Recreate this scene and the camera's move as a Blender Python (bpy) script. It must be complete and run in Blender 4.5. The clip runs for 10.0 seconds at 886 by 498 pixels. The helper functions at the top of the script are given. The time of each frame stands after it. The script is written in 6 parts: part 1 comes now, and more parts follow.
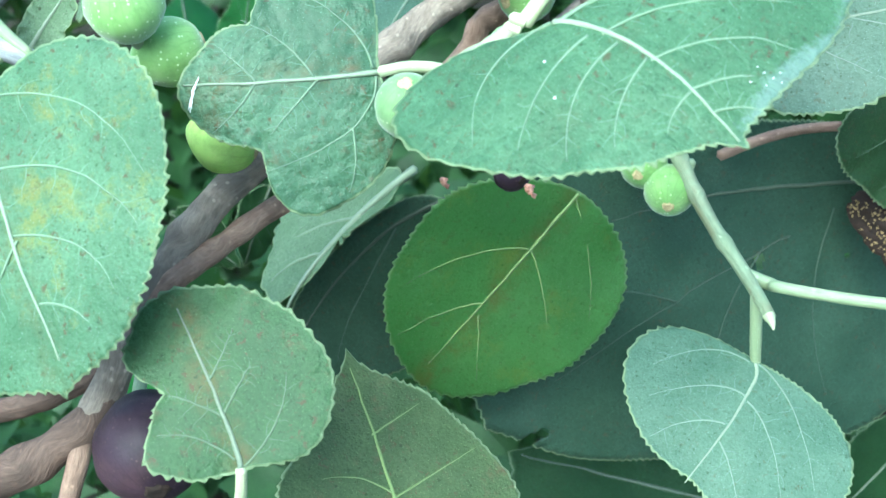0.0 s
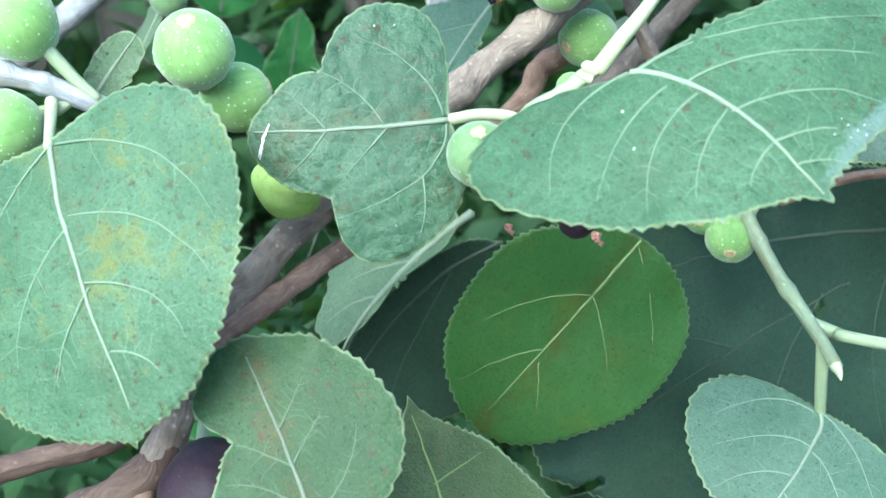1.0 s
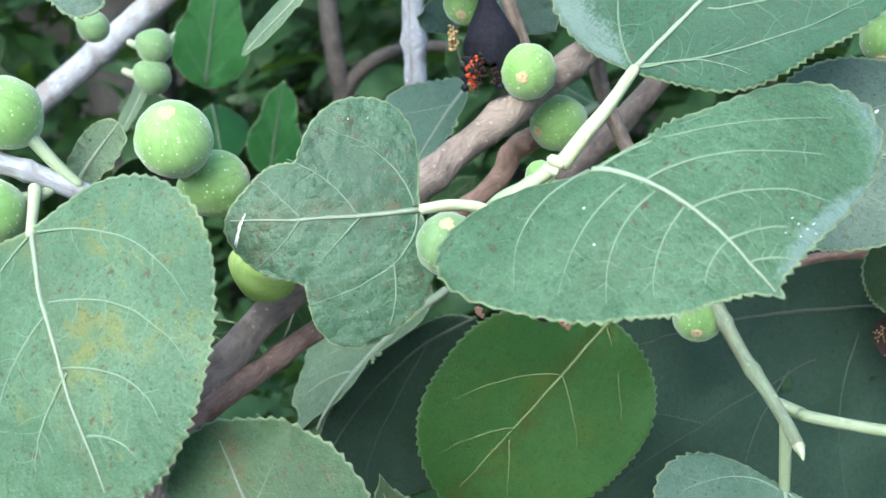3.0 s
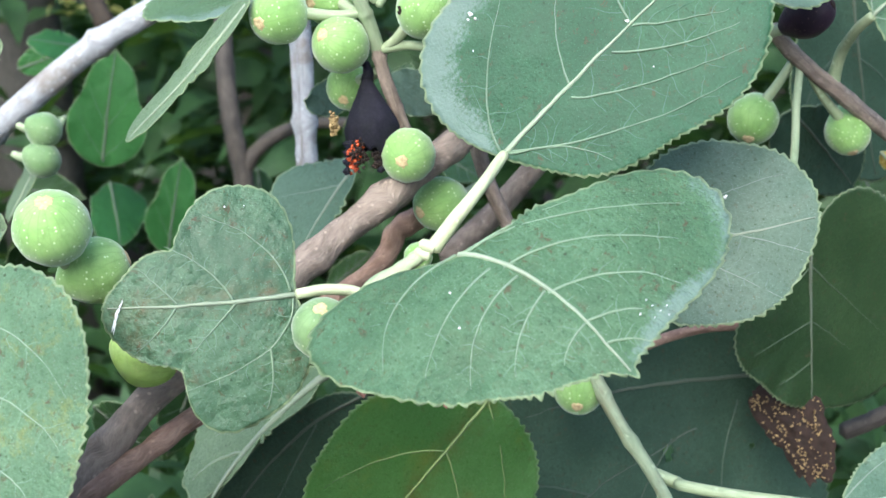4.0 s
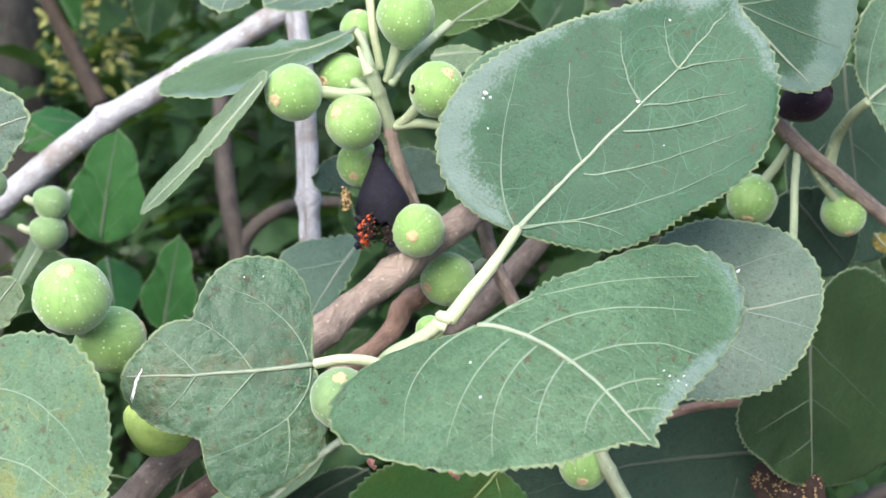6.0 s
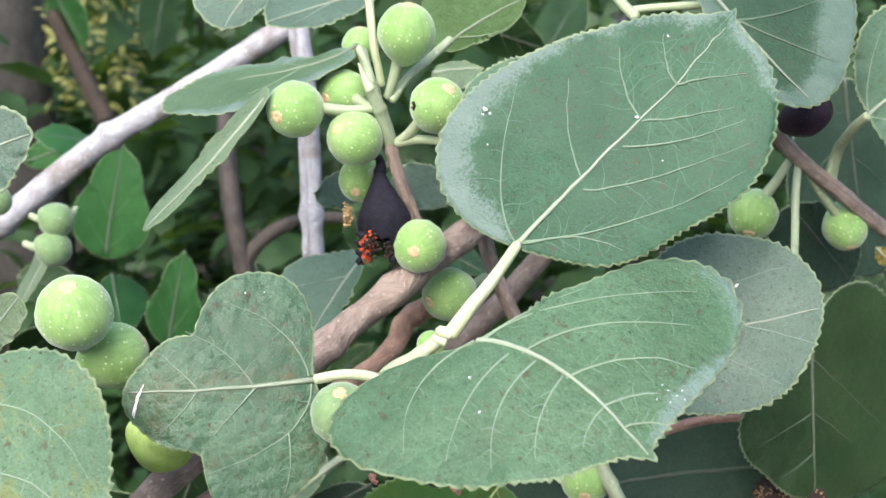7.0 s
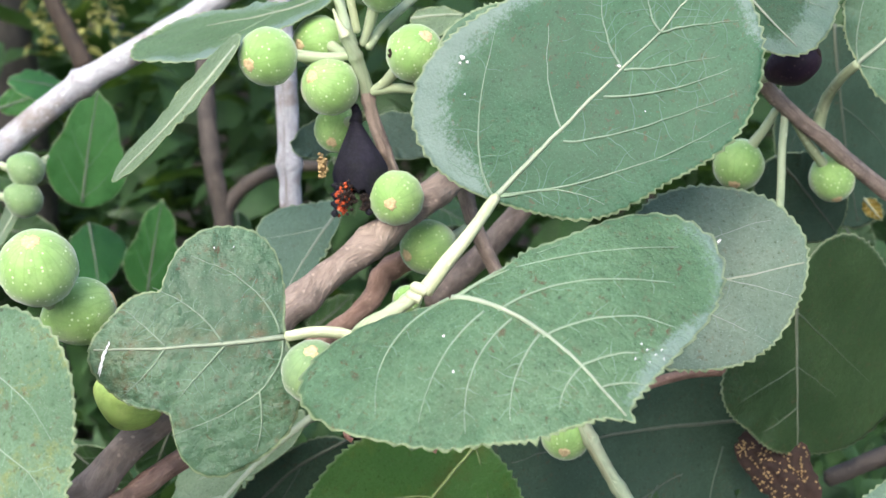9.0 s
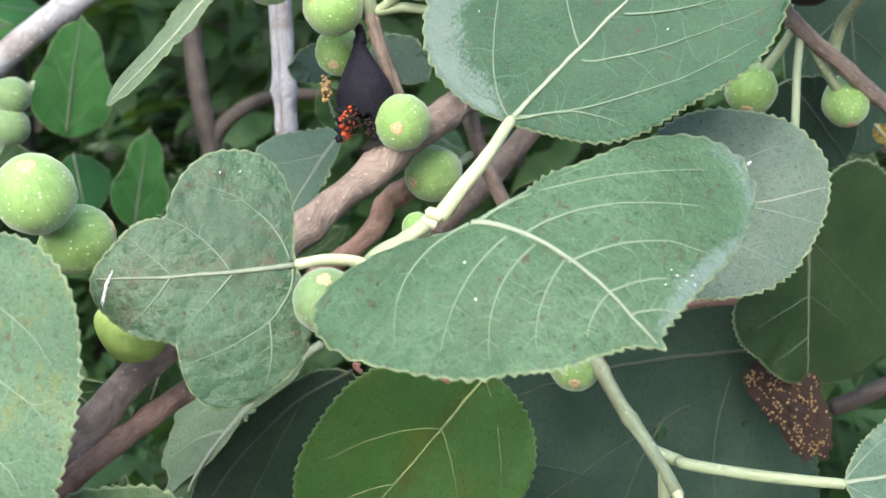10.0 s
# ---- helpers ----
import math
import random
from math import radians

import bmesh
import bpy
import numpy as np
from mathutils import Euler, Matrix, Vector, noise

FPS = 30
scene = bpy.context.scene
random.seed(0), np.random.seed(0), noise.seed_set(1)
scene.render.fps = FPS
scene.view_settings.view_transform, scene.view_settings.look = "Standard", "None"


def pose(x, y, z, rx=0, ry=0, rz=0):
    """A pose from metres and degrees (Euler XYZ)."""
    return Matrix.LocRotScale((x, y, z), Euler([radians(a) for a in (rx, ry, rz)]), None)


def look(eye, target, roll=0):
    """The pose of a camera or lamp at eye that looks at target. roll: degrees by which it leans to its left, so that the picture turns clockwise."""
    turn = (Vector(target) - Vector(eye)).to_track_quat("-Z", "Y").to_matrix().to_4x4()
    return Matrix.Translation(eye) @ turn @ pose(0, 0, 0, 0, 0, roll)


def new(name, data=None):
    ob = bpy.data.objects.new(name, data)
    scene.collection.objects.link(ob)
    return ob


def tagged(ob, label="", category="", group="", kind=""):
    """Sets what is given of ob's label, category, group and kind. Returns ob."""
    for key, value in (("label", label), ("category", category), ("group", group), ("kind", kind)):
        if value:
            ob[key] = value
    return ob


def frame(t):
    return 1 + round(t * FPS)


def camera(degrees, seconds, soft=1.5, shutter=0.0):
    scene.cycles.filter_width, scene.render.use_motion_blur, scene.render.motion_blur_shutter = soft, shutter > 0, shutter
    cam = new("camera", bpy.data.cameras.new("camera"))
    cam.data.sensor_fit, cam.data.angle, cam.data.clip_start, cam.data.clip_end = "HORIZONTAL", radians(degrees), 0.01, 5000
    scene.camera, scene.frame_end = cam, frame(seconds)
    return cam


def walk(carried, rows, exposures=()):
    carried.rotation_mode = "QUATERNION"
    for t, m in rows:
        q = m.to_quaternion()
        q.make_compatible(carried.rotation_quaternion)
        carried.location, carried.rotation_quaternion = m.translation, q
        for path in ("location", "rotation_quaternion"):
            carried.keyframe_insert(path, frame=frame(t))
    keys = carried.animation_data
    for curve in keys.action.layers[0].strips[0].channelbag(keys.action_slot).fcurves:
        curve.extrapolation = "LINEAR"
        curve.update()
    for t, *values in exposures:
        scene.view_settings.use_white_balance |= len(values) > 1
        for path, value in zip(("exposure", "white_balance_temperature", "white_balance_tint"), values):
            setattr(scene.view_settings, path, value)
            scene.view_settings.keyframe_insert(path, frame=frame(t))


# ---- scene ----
cam = camera(40.0, 10.0)
PATH = [
    (0.0, look((0.00849, -0.31641, 1.17126), (-0.02336, 0.02805, 0.97043), -2.56)),
    (0.5, look((-0.00198, -0.31331, 1.17216), (-0.03978, 0.03346, 0.97642), -2.98)),
    (1.0, look((-0.00719, -0.31189, 1.17467), (-0.04667, 0.03726, 0.98354), -2.74)),
    (1.5, look((-0.01284, -0.31467, 1.17831), (-0.05325, 0.03699, 0.99203), -2.89)),
    (2.0, look((-0.01356, -0.31602, 1.18390), (-0.05499, 0.03733, 1.00107), -2.48)),
    (2.2, look((-0.01103, -0.31531, 1.18514), (-0.05278, 0.03839, 1.00307), -2.36)),
    (3.3, look((0.00630, -0.31959, 1.19303), (-0.02372, 0.04068, 1.02185), -1.97)),
    (3.5, look((0.01160, -0.32155, 1.19454), (-0.01325, 0.04113, 1.02766), -1.87)),
    (4.0, look((0.01645, -0.32415, 1.20121), (0.00716, 0.04341, 1.04368), -1.19)),
    (4.5, look((0.01551, -0.32490, 1.20215), (0.01066, 0.04647, 1.05361), -0.82)),
    (5.0, look((0.01013, -0.32623, 1.20115), (0.00875, 0.04779, 1.05933), -0.53)),
    (5.5, look((0.00015, -0.32997, 1.20010), (0.00015, 0.04591, 1.06331), 0.00)),
    (6.8, look((0.00575, -0.33581, 1.20056), (0.00246, 0.04350, 1.07360), -0.50)),
    (7.0, look((0.00483, -0.33527, 1.20101), (0.00125, 0.04400, 1.07398), -0.46)),
    (7.5, look((0.00301, -0.33188, 1.20169), (0.00027, 0.04707, 1.07366), -0.35)),
    (8.0, look((0.00172, -0.33133, 1.20613), (0.00027, 0.04780, 1.07863), 0.14)),
    (8.5, look((0.01311, -0.32922, 1.20292), (0.01145, 0.04785, 1.06944), -0.09)),
    (9.0, look((0.00963, -0.32225, 1.19976), (0.00958, 0.05091, 1.05573), -0.24)),
    (9.5, look((0.00802, -0.31896, 1.19963), (0.00939, 0.05113, 1.04787), -0.25)),
    (10.0, look((-0.00372, -0.30859, 1.19046), (0.00393, 0.05635, 1.02687), 0.05)),
]
EXPOSURES = [(0.0, 2.07, 5200, -21), (1.0, 1.89, 5350, -11), (2.0, 1.71, 5480, -4), (3.5, 1.63, 5800, -1), (5.5, 1.60, 6260, 7), (7.5, 1.60, 6340, 10), (10.0, 1.60, 6450, 7)]
cam.data.dof.use_dof, cam.data.dof.focus_distance, cam.data.dof.aperture_fstop = True, 0.45, 17
walk(cam, PATH, EXPOSURES)

# ---- light: bright open shade under a hazy sky ----
SUN_UP, SUN_TURN = 50, 200
world = bpy.data.worlds.new("sky")
scene.world = world
world.use_nodes = True
sky_nodes = world.node_tree.nodes
sky = sky_nodes.new("ShaderNodeTexSky")
sky.sky_type, sky.sun_disc = "NISHITA", False
sky.sun_elevation, sky.sun_rotation = radians(SUN_UP), radians(SUN_TURN)
sky.dust_density, sky.air_density = 4.0, 1.0
world.node_tree.links.new(sky.outputs[0], sky_nodes["Background"].inputs[0])
sky_nodes["Background"].inputs[1].default_value = 0.145
sun = new("sun", bpy.data.lights.new("sun", "SUN"))
sun.data.energy, sun.data.angle, sun.data.color = 0.95, radians(50), (1.0, 0.97, 0.92)
away = Vector((math.sin(radians(SUN_TURN)) * math.cos(radians(SUN_UP)), math.cos(radians(SUN_TURN)) * math.cos(radians(SUN_UP)), math.sin(radians(SUN_UP))))
sun.matrix_world = look(away * 10, (0, 0, 0))


# ---- materials ----
def material(name):
    m = bpy.data.materials.new(name)
    m.use_nodes = True
    m.node_tree.nodes.clear()
    return m


class Nodes:
    def __init__(self, m):
        self.tree = m.node_tree

    def add(self, kind, **values):
        n = self.tree.nodes.new("ShaderNode" + kind)
        for key, value in values.items():
            if isinstance(value, bpy.types.NodeSocket):
                self.tree.links.new(value, n.inputs[key.replace("_", " ")])
            else:
                n.inputs[key.replace("_", " ")].default_value = value
        return n

    def link(self, a, b):
        self.tree.links.new(a, b)

    def ramp(self, source, stops):
        n = self.tree.nodes.new("ShaderNodeValToRGB")
        while len(n.color_ramp.elements) < len(stops):
            n.color_ramp.elements.new(0.5)
        for e, (at, c) in zip(n.color_ramp.elements, stops):
            e.position, e.color = at, (*c, 1) if len(c) == 3 else c
        self.link(source, n.inputs[0])
        return n.outputs[0]

    def mask(self, source, low, high):
        n = self.tree.nodes.new("ShaderNodeMapRange")
        n.inputs[1].default_value, n.inputs[2].default_value = low, high
        self.link(source, n.inputs[0])
        return n.outputs[0]

    def mix(self, factor, a, b):
        n = self.tree.nodes.new("ShaderNodeMix")
        n.data_type = "RGBA"
        for socket, value in ((n.inputs[0], factor), (n.inputs[6], a), (n.inputs[7], b)):
            if isinstance(value, bpy.types.NodeSocket):
                self.link(value, socket)
            else:
                socket.default_value = value if isinstance(value, float) else (*value, 1)
        return n.outputs[2]

    def math(self, op, a, b):
        n = self.tree.nodes.new("ShaderNodeMath")
        n.operation = op
        for socket, value in ((n.inputs[0], a), (n.inputs[1], b)):
            if isinstance(value, bpy.types.NodeSocket):
                self.link(value, socket)
            else:
                socket.default_value = value
        return n.outputs[0]


FACE = {}


def leaf_material(name, dark, light, spot=(0.072, 0.044, 0.026), spots=0.6, bloom=0.0, yellow=0.0, rust=0.0, thin=0.22, quilt=0.5, rough=0.5, glow=None, band=0.0, bare=False, show=0.65, relief=(0.20, 0.24), along=0.0, arc=None):
    """A leaf blade: mottled green, a net of fine veins, brown freckles, a dusty bloom at the rim, some light passing through."""
    m = material(name)
    FACE[name] = light
    n = Nodes(m)
    uv = n.tree.nodes.new("ShaderNodeUVMap")
    uv.uv_map = "blade"
    rim = n.tree.nodes.new("ShaderNodeUVMap")
    rim.uv_map = "rim"
    at = uv.outputs[0]
    rim_at = n.add("SeparateXYZ", Vector=rim.outputs[0])
    rim_x = rim_at.outputs[0]
    big = n.add("TexNoise", Vector=at, Scale=28.0, Detail=3.0)
    mid = n.add("TexNoise", Vector=at, Scale=160.0, Detail=4.0, Roughness=0.65)
    fine = n.add("TexNoise", Vector=at, Scale=1400.0, Detail=2.0)
    colour = n.mix(n.mask(big.outputs[0], 0.36, 0.64), dark, light)
    colour = n.mix(n.math("MULTIPLY", n.mask(mid.outputs[0], 0.48, 0.8), 0.45), colour, [c * 1.3 for c in light])
    grit = n.add("TexNoise", Vector=at, Scale=750.0, Detail=3.0, Roughness=0.8)
    colour = n.mix(n.math("MULTIPLY", n.mask(grit.outputs[0], 0.50, 0.64), 0.55), colour, [c * 0.52 for c in dark])
    warp = n.add("VectorMath", )
    warp.operation = "ADD"
    n.link(at, warp.inputs[0])
    shift = n.add("VectorMath")
    shift.operation = "SCALE"
    shift.inputs["Scale"].default_value = 0.0015
    n.link(mid.outputs[1], shift.inputs[0])
    n.link(shift.outputs[0], warp.inputs[1])
    net = n.add("TexVoronoi", Vector=warp.outputs[0], Scale=230.0)
    net.feature = "DISTANCE_TO_EDGE"
    web = n.add("TexVoronoi", Vector=warp.outputs[0], Scale=780.0)
    web.feature = "SMOOTH_F1"
    lines = n.math("SUBTRACT", 1.0, n.mask(net.outputs[0], 0.0, 0.11))
    colour = n.mix(n.math("MULTIPLY", n.math("MULTIPLY", lines, n.mask(big.outputs[0], 0.36, 0.60)), 0.16 + 0.12 * quilt), colour, [c * 1.6 + 0.01 for c in light])
    cells = n.add("TexVoronoi", Vector=warp.outputs[0], Scale=230.0)
    dome = n.add("TexVoronoi", Vector=warp.outputs[0], Scale=230.0)
    dome.feature = "SMOOTH_F1"
    dome.inputs["Smoothness"].default_value = 0.55
    colour = n.mix(n.math("MULTIPLY", n.add("SeparateXYZ", Vector=cells.outputs["Color"]).outputs[0], 0.30), colour, [c * 0.80 for c in dark])
    if yellow:
        patch = n.add("TexNoise", Vector=at, Scale=30.0, Detail=6.0, Roughness=0.8)
        colour = n.mix(n.math("MULTIPLY", n.mask(patch.outputs[0], 0.53, 0.68), yellow), colour, (0.27, 0.25, 0.035))
    freckle = n.add("TexNoise", Vector=at, Scale=300.0, Detail=5.0, Roughness=0.72, Distortion=0.6)
    zone = n.add("TexNoise", Vector=at, Scale=45.0, Detail=2.0)
    mark = n.math("MULTIPLY", n.mask(freckle.outputs[0], 0.58, 0.64), n.mask(zone.outputs[0], 0.36, 0.56))
    colour = n.mix(n.math("MULTIPLY", mark, spots), colour, spot)
    if rust:
        stain = n.add("TexNoise", Vector=at, Scale=60.0, Detail=5.0, Roughness=0.75)
        colour = n.mix(n.math("MULTIPLY", n.mask(stain.outputs[0], 0.56, 0.72), rust), colour, (0.10, 0.065, 0.035))
    if along:
        side = n.add("SeparateXYZ", Vector=at)
        near = n.mask(n.math("ABSOLUTE", side.outputs[1], 0.0), 0.008, 0.001)
        blot = n.add("TexNoise", Vector=at, Scale=85.0, Detail=5.0, Roughness=0.75)
        colour = n.mix(n.math("MULTIPLY", n.math("MULTIPLY", near, n.mask(blot.outputs[0], 0.44, 0.62)), along), colour, (0.13, 0.060, 0.020))
    pepper = n.add("TexNoise", Vector=at, Scale=560.0, Detail=3.0, Roughness=0.6)
    patchy = n.add("TexNoise", Vector=at, Scale=70.0, Detail=2.0)
    colour = n.mix(n.math("MULTIPLY", n.mask(pepper.outputs[0], 0.60, 0.67), n.mask(patchy.outputs[0], 0.38, 0.56)), colour, [c * 0.42 for c in dark])
    specks = n.add("TexVoronoi", Vector=at, Scale=75.0)
    colour = n.mix(n.math("MULTIPLY", n.math("SUBTRACT", 1.0, n.mask(specks.outputs[0], 0.035, 0.06)), 0.8), colour, (0.02, 0.02, 0.015))
    dots = n.add("TexVoronoi", Vector=at, Scale=170.0)
    colour = n.mix(n.math("MULTIPLY", n.math("SUBTRACT", 1.0, n.mask(dots.outputs[0], 0.05, 0.10)), n.math("MULTIPLY", n.mask(zone.outputs[0], 0.45, 0.55), 0.7)), colour, (0.05, 0.035, 0.025))
    dust = n.add("TexNoise", Vector=at, Scale=1700.0, Detail=2.0)
    colour = n.mix(n.math("MULTIPLY", n.mask(dust.outputs[0], 0.64, 0.71), 0.7), colour, [min(0.36, 2.6 * c) for c in light])
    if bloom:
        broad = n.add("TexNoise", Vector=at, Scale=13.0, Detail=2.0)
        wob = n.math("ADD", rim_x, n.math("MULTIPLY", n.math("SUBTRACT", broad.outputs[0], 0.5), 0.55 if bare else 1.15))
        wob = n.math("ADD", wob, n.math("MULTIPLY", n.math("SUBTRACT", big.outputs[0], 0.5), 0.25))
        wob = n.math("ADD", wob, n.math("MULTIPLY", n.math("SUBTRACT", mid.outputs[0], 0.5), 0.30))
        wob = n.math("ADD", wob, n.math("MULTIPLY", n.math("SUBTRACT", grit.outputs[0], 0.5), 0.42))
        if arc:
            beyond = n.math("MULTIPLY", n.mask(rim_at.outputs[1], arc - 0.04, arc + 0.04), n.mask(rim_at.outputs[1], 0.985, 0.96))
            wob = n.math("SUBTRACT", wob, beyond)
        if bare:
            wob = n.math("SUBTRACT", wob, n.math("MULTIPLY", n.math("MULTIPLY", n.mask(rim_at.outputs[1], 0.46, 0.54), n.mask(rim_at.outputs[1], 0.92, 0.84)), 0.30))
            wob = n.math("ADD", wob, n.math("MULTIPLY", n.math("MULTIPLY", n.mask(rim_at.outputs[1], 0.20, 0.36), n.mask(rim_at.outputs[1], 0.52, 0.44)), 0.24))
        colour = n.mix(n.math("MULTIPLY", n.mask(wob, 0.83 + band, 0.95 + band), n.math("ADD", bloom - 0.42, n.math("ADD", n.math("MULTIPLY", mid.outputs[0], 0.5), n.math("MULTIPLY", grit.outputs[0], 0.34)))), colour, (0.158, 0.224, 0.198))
    edge = n.math("MULTIPLY", n.mask(rim_x, 0.976, 0.990), 0.85)
    colour = n.mix(edge, colour, [v * min(1.0, 0.25 + 6.5 * light[1]) for v in (0.27, 0.34, 0.19)])
    height = n.math("ADD", n.math("MULTIPLY", dome.outputs[0], quilt * -2.2), n.math("MULTIPLY", web.outputs[0], -1.0))
    height = n.math("ADD", height, n.math("MULTIPLY", fine.outputs[0], 0.9))
    height = n.math("ADD", height, n.math("MULTIPLY", mid.outputs[0], 0.35))
    rumple = n.add("TexNoise", Vector=at, Scale=36.0, Detail=1.0)
    bump = n.add("Bump", Strength=n.math("ADD", relief[0], n.math("ADD", n.math("MULTIPLY", n.mask(rumple.outputs[0], 0.38, 0.66), relief[1]), n.math("MULTIPLY", n.mask(rim_x, 0.35, 0.95), 0.16 * quilt))), Distance=0.0007, Height=height)
    skin = n.add("BsdfPrincipled", Base_Color=colour, Roughness=n.math("ADD", rough - 0.12, n.math("MULTIPLY", mid.outputs[0], 0.24)), Normal=bump.outputs[0])
    skin.inputs["Specular IOR Level"].default_value = 0.31
    through_colour = n.mix(show, colour, glow or (0.16, 0.30, 0.03))
    back = n.add("BsdfTranslucent", Color=through_colour, Normal=bump.outputs[0])
    mixed = n.add("MixShader", Fac=thin)
    n.link(skin.outputs[0], mixed.inputs[1])
    n.link(back.outputs[0], mixed.inputs[2])
    out = n.tree.nodes.new("ShaderNodeOutputMaterial")
    n.link(mixed.outputs[0], out.inputs[0])
    return m


def bark_material(name, dark, light, rough=0.75, scale=90.0, stretch=0.5, depth=0.0015, patch=None):
    """Bark: lengthwise grain, broad weathered patches, short dark cracks and pale pores."""
    m = material(name)
    n = Nodes(m)
    at = n.tree.nodes.new("ShaderNodeUVMap")
    at.uv_map = "blade"
    squeeze = n.add("Mapping", Vector=at.outputs[0], Scale=(stretch, 1.0, 1.0))
    grain = n.add("TexNoise", Vector=squeeze.outputs[0], Scale=scale * 3, Detail=6.0, Roughness=0.7)
    big = n.add("TexNoise", Vector=at.outputs[0], Scale=scale * 0.5, Detail=4.0, Roughness=0.65)
    colour = n.mix(n.mask(grain.outputs[0], 0.35, 0.68), dark, light)
    colour = n.mix(n.math("MULTIPLY", n.mask(big.outputs[0], 0.48, 0.60), 0.7), colour, patch or [c * 0.6 for c in dark])
    thin = n.add("Mapping", Vector=at.outputs[0], Scale=(0.22, 1.0, 1.0))
    crack = n.add("TexNoise", Vector=thin.outputs[0], Scale=scale * 9, Detail=3.0)
    colour = n.mix(n.math("MULTIPLY", n.mask(crack.outputs[0], 0.57, 0.66), 0.30), colour, [c * 0.45 for c in dark])
    lens = n.add("TexVoronoi", Vector=at.outputs[0], Scale=scale * 2.4)
    colour = n.mix(n.math("MULTIPLY", n.math("SUBTRACT", 1.0, n.mask(lens.outputs[0], 0.10, 0.2)), 0.5), colour, [min(1, c * 1.5) for c in light])
    height = n.math("SUBTRACT", n.math("ADD", grain.outputs[0], n.math("MULTIPLY", big.outputs[0], 0.6)), n.math("MULTIPLY", crack.outputs[0], 0.5))
    bump = n.add("Bump", Strength=0.7, Distance=depth, Height=height)
    skin = n.add("BsdfPrincipled", Base_Color=colour, Roughness=rough, Normal=bump.outputs[0])
    out = n.tree.nodes.new("ShaderNodeOutputMaterial")
    n.link(skin.outputs[0], out.inputs[0])
    return m


def fruit_material(name, dark, light, speck, rough=0.62, specks=1.0, blush=None, bloom=0.0, fuzz=0.0):
    m = material(name)
    n = Nodes(m)
    at = n.tree.nodes.new("ShaderNodeTexCoord").outputs["Object"]
    info = n.tree.nodes.new("ShaderNodeObjectInfo").outputs["Random"]
    place = n.add("Mapping", Vector=at)
    shift = n.add("CombineXYZ", X=n.math("MULTIPLY", info, 3.0), Y=info)
    n.link(shift.outputs[0], place.inputs["Location"])
    at = place.outputs[0]
    big = n.add("TexNoise", Vector=at, Scale=55.0, Detail=3.0)
    fine = n.add("TexNoise", Vector=at, Scale=900.0, Detail=3.0)
    colour = n.mix(n.mask(big.outputs[0], 0.35, 0.66), dark, light)
    if blush:
        colour = n.mix(n.math("MULTIPLY", n.mask(n.add("TexNoise", Vector=at, Scale=30.0).outputs[0], 0.5, 0.68), 0.6), colour, blush)
    if bloom:
        colour = n.mix(n.math("MULTIPLY", n.mask(fine.outputs[0], 0.4, 0.7), bloom), colour, (0.10, 0.10, 0.14))
    dots = n.add("TexVoronoi", Vector=at, Scale=430.0)
    keep = n.mask(n.add("TexNoise", Vector=at, Scale=210.0).outputs[0], 0.38, 0.50)
    dot = n.math("MULTIPLY", n.math("SUBTRACT", 1.0, n.mask(dots.outputs[0], 0.12, 0.24)), n.math("MULTIPLY", keep, specks))
    colour = n.mix(dot, colour, speck)
    turn = n.add("SeparateXYZ", Vector=(uv := n.tree.nodes.new("ShaderNodeUVMap")).outputs[0])
    uv.uv_map = "rib"
    wob = n.math("ADD", n.math("MULTIPLY", turn.outputs[0], 17.0), n.math("MULTIPLY", big.outputs[0], 1.2))
    rib = n.mask(n.math("PINGPONG", wob, 0.5), 0.13, 0.0)
    rib = n.math("MULTIPLY", rib, n.mask(turn.outputs[1], 0.62, 0.14))
    colour = n.mix(n.math("MULTIPLY", rib, 0.42), colour, [c * 0.6 for c in dark])
    tone = n.add("TexNoise", Vector=at, Scale=260.0, Detail=4.0, Roughness=0.7)
    colour = n.mix(n.math("MULTIPLY", n.mask(tone.outputs[0], 0.46, 0.68), 0.5), colour, [c * 0.72 for c in dark])
    relief = n.math("ADD", fine.outputs[0], n.math("MULTIPLY", dot, 0.5))
    bump = n.add("Bump", Strength=0.3, Distance=0.0004, Height=relief)
    skin = n.add("BsdfPrincipled", Base_Color=colour, Roughness=rough, Normal=bump.outputs[0])
    skin.inputs["Specular IOR Level"].default_value = 0.3 if fuzz else 0.15
    skin.inputs["Sheen Weight"].default_value, skin.inputs["Sheen Roughness"].default_value = fuzz, 0.45
    skin.inputs["Subsurface Weight"].default_value = 0.35
    skin.inputs["Subsurface Radius"].default_value = (0.004, 0.005, 0.002)
    skin.inputs["Subsurface Scale"].default_value = 0.8
    out = n.tree.nodes.new("ShaderNodeOutputMaterial")
    n.link(skin.outputs[0], out.inputs[0])
    return m


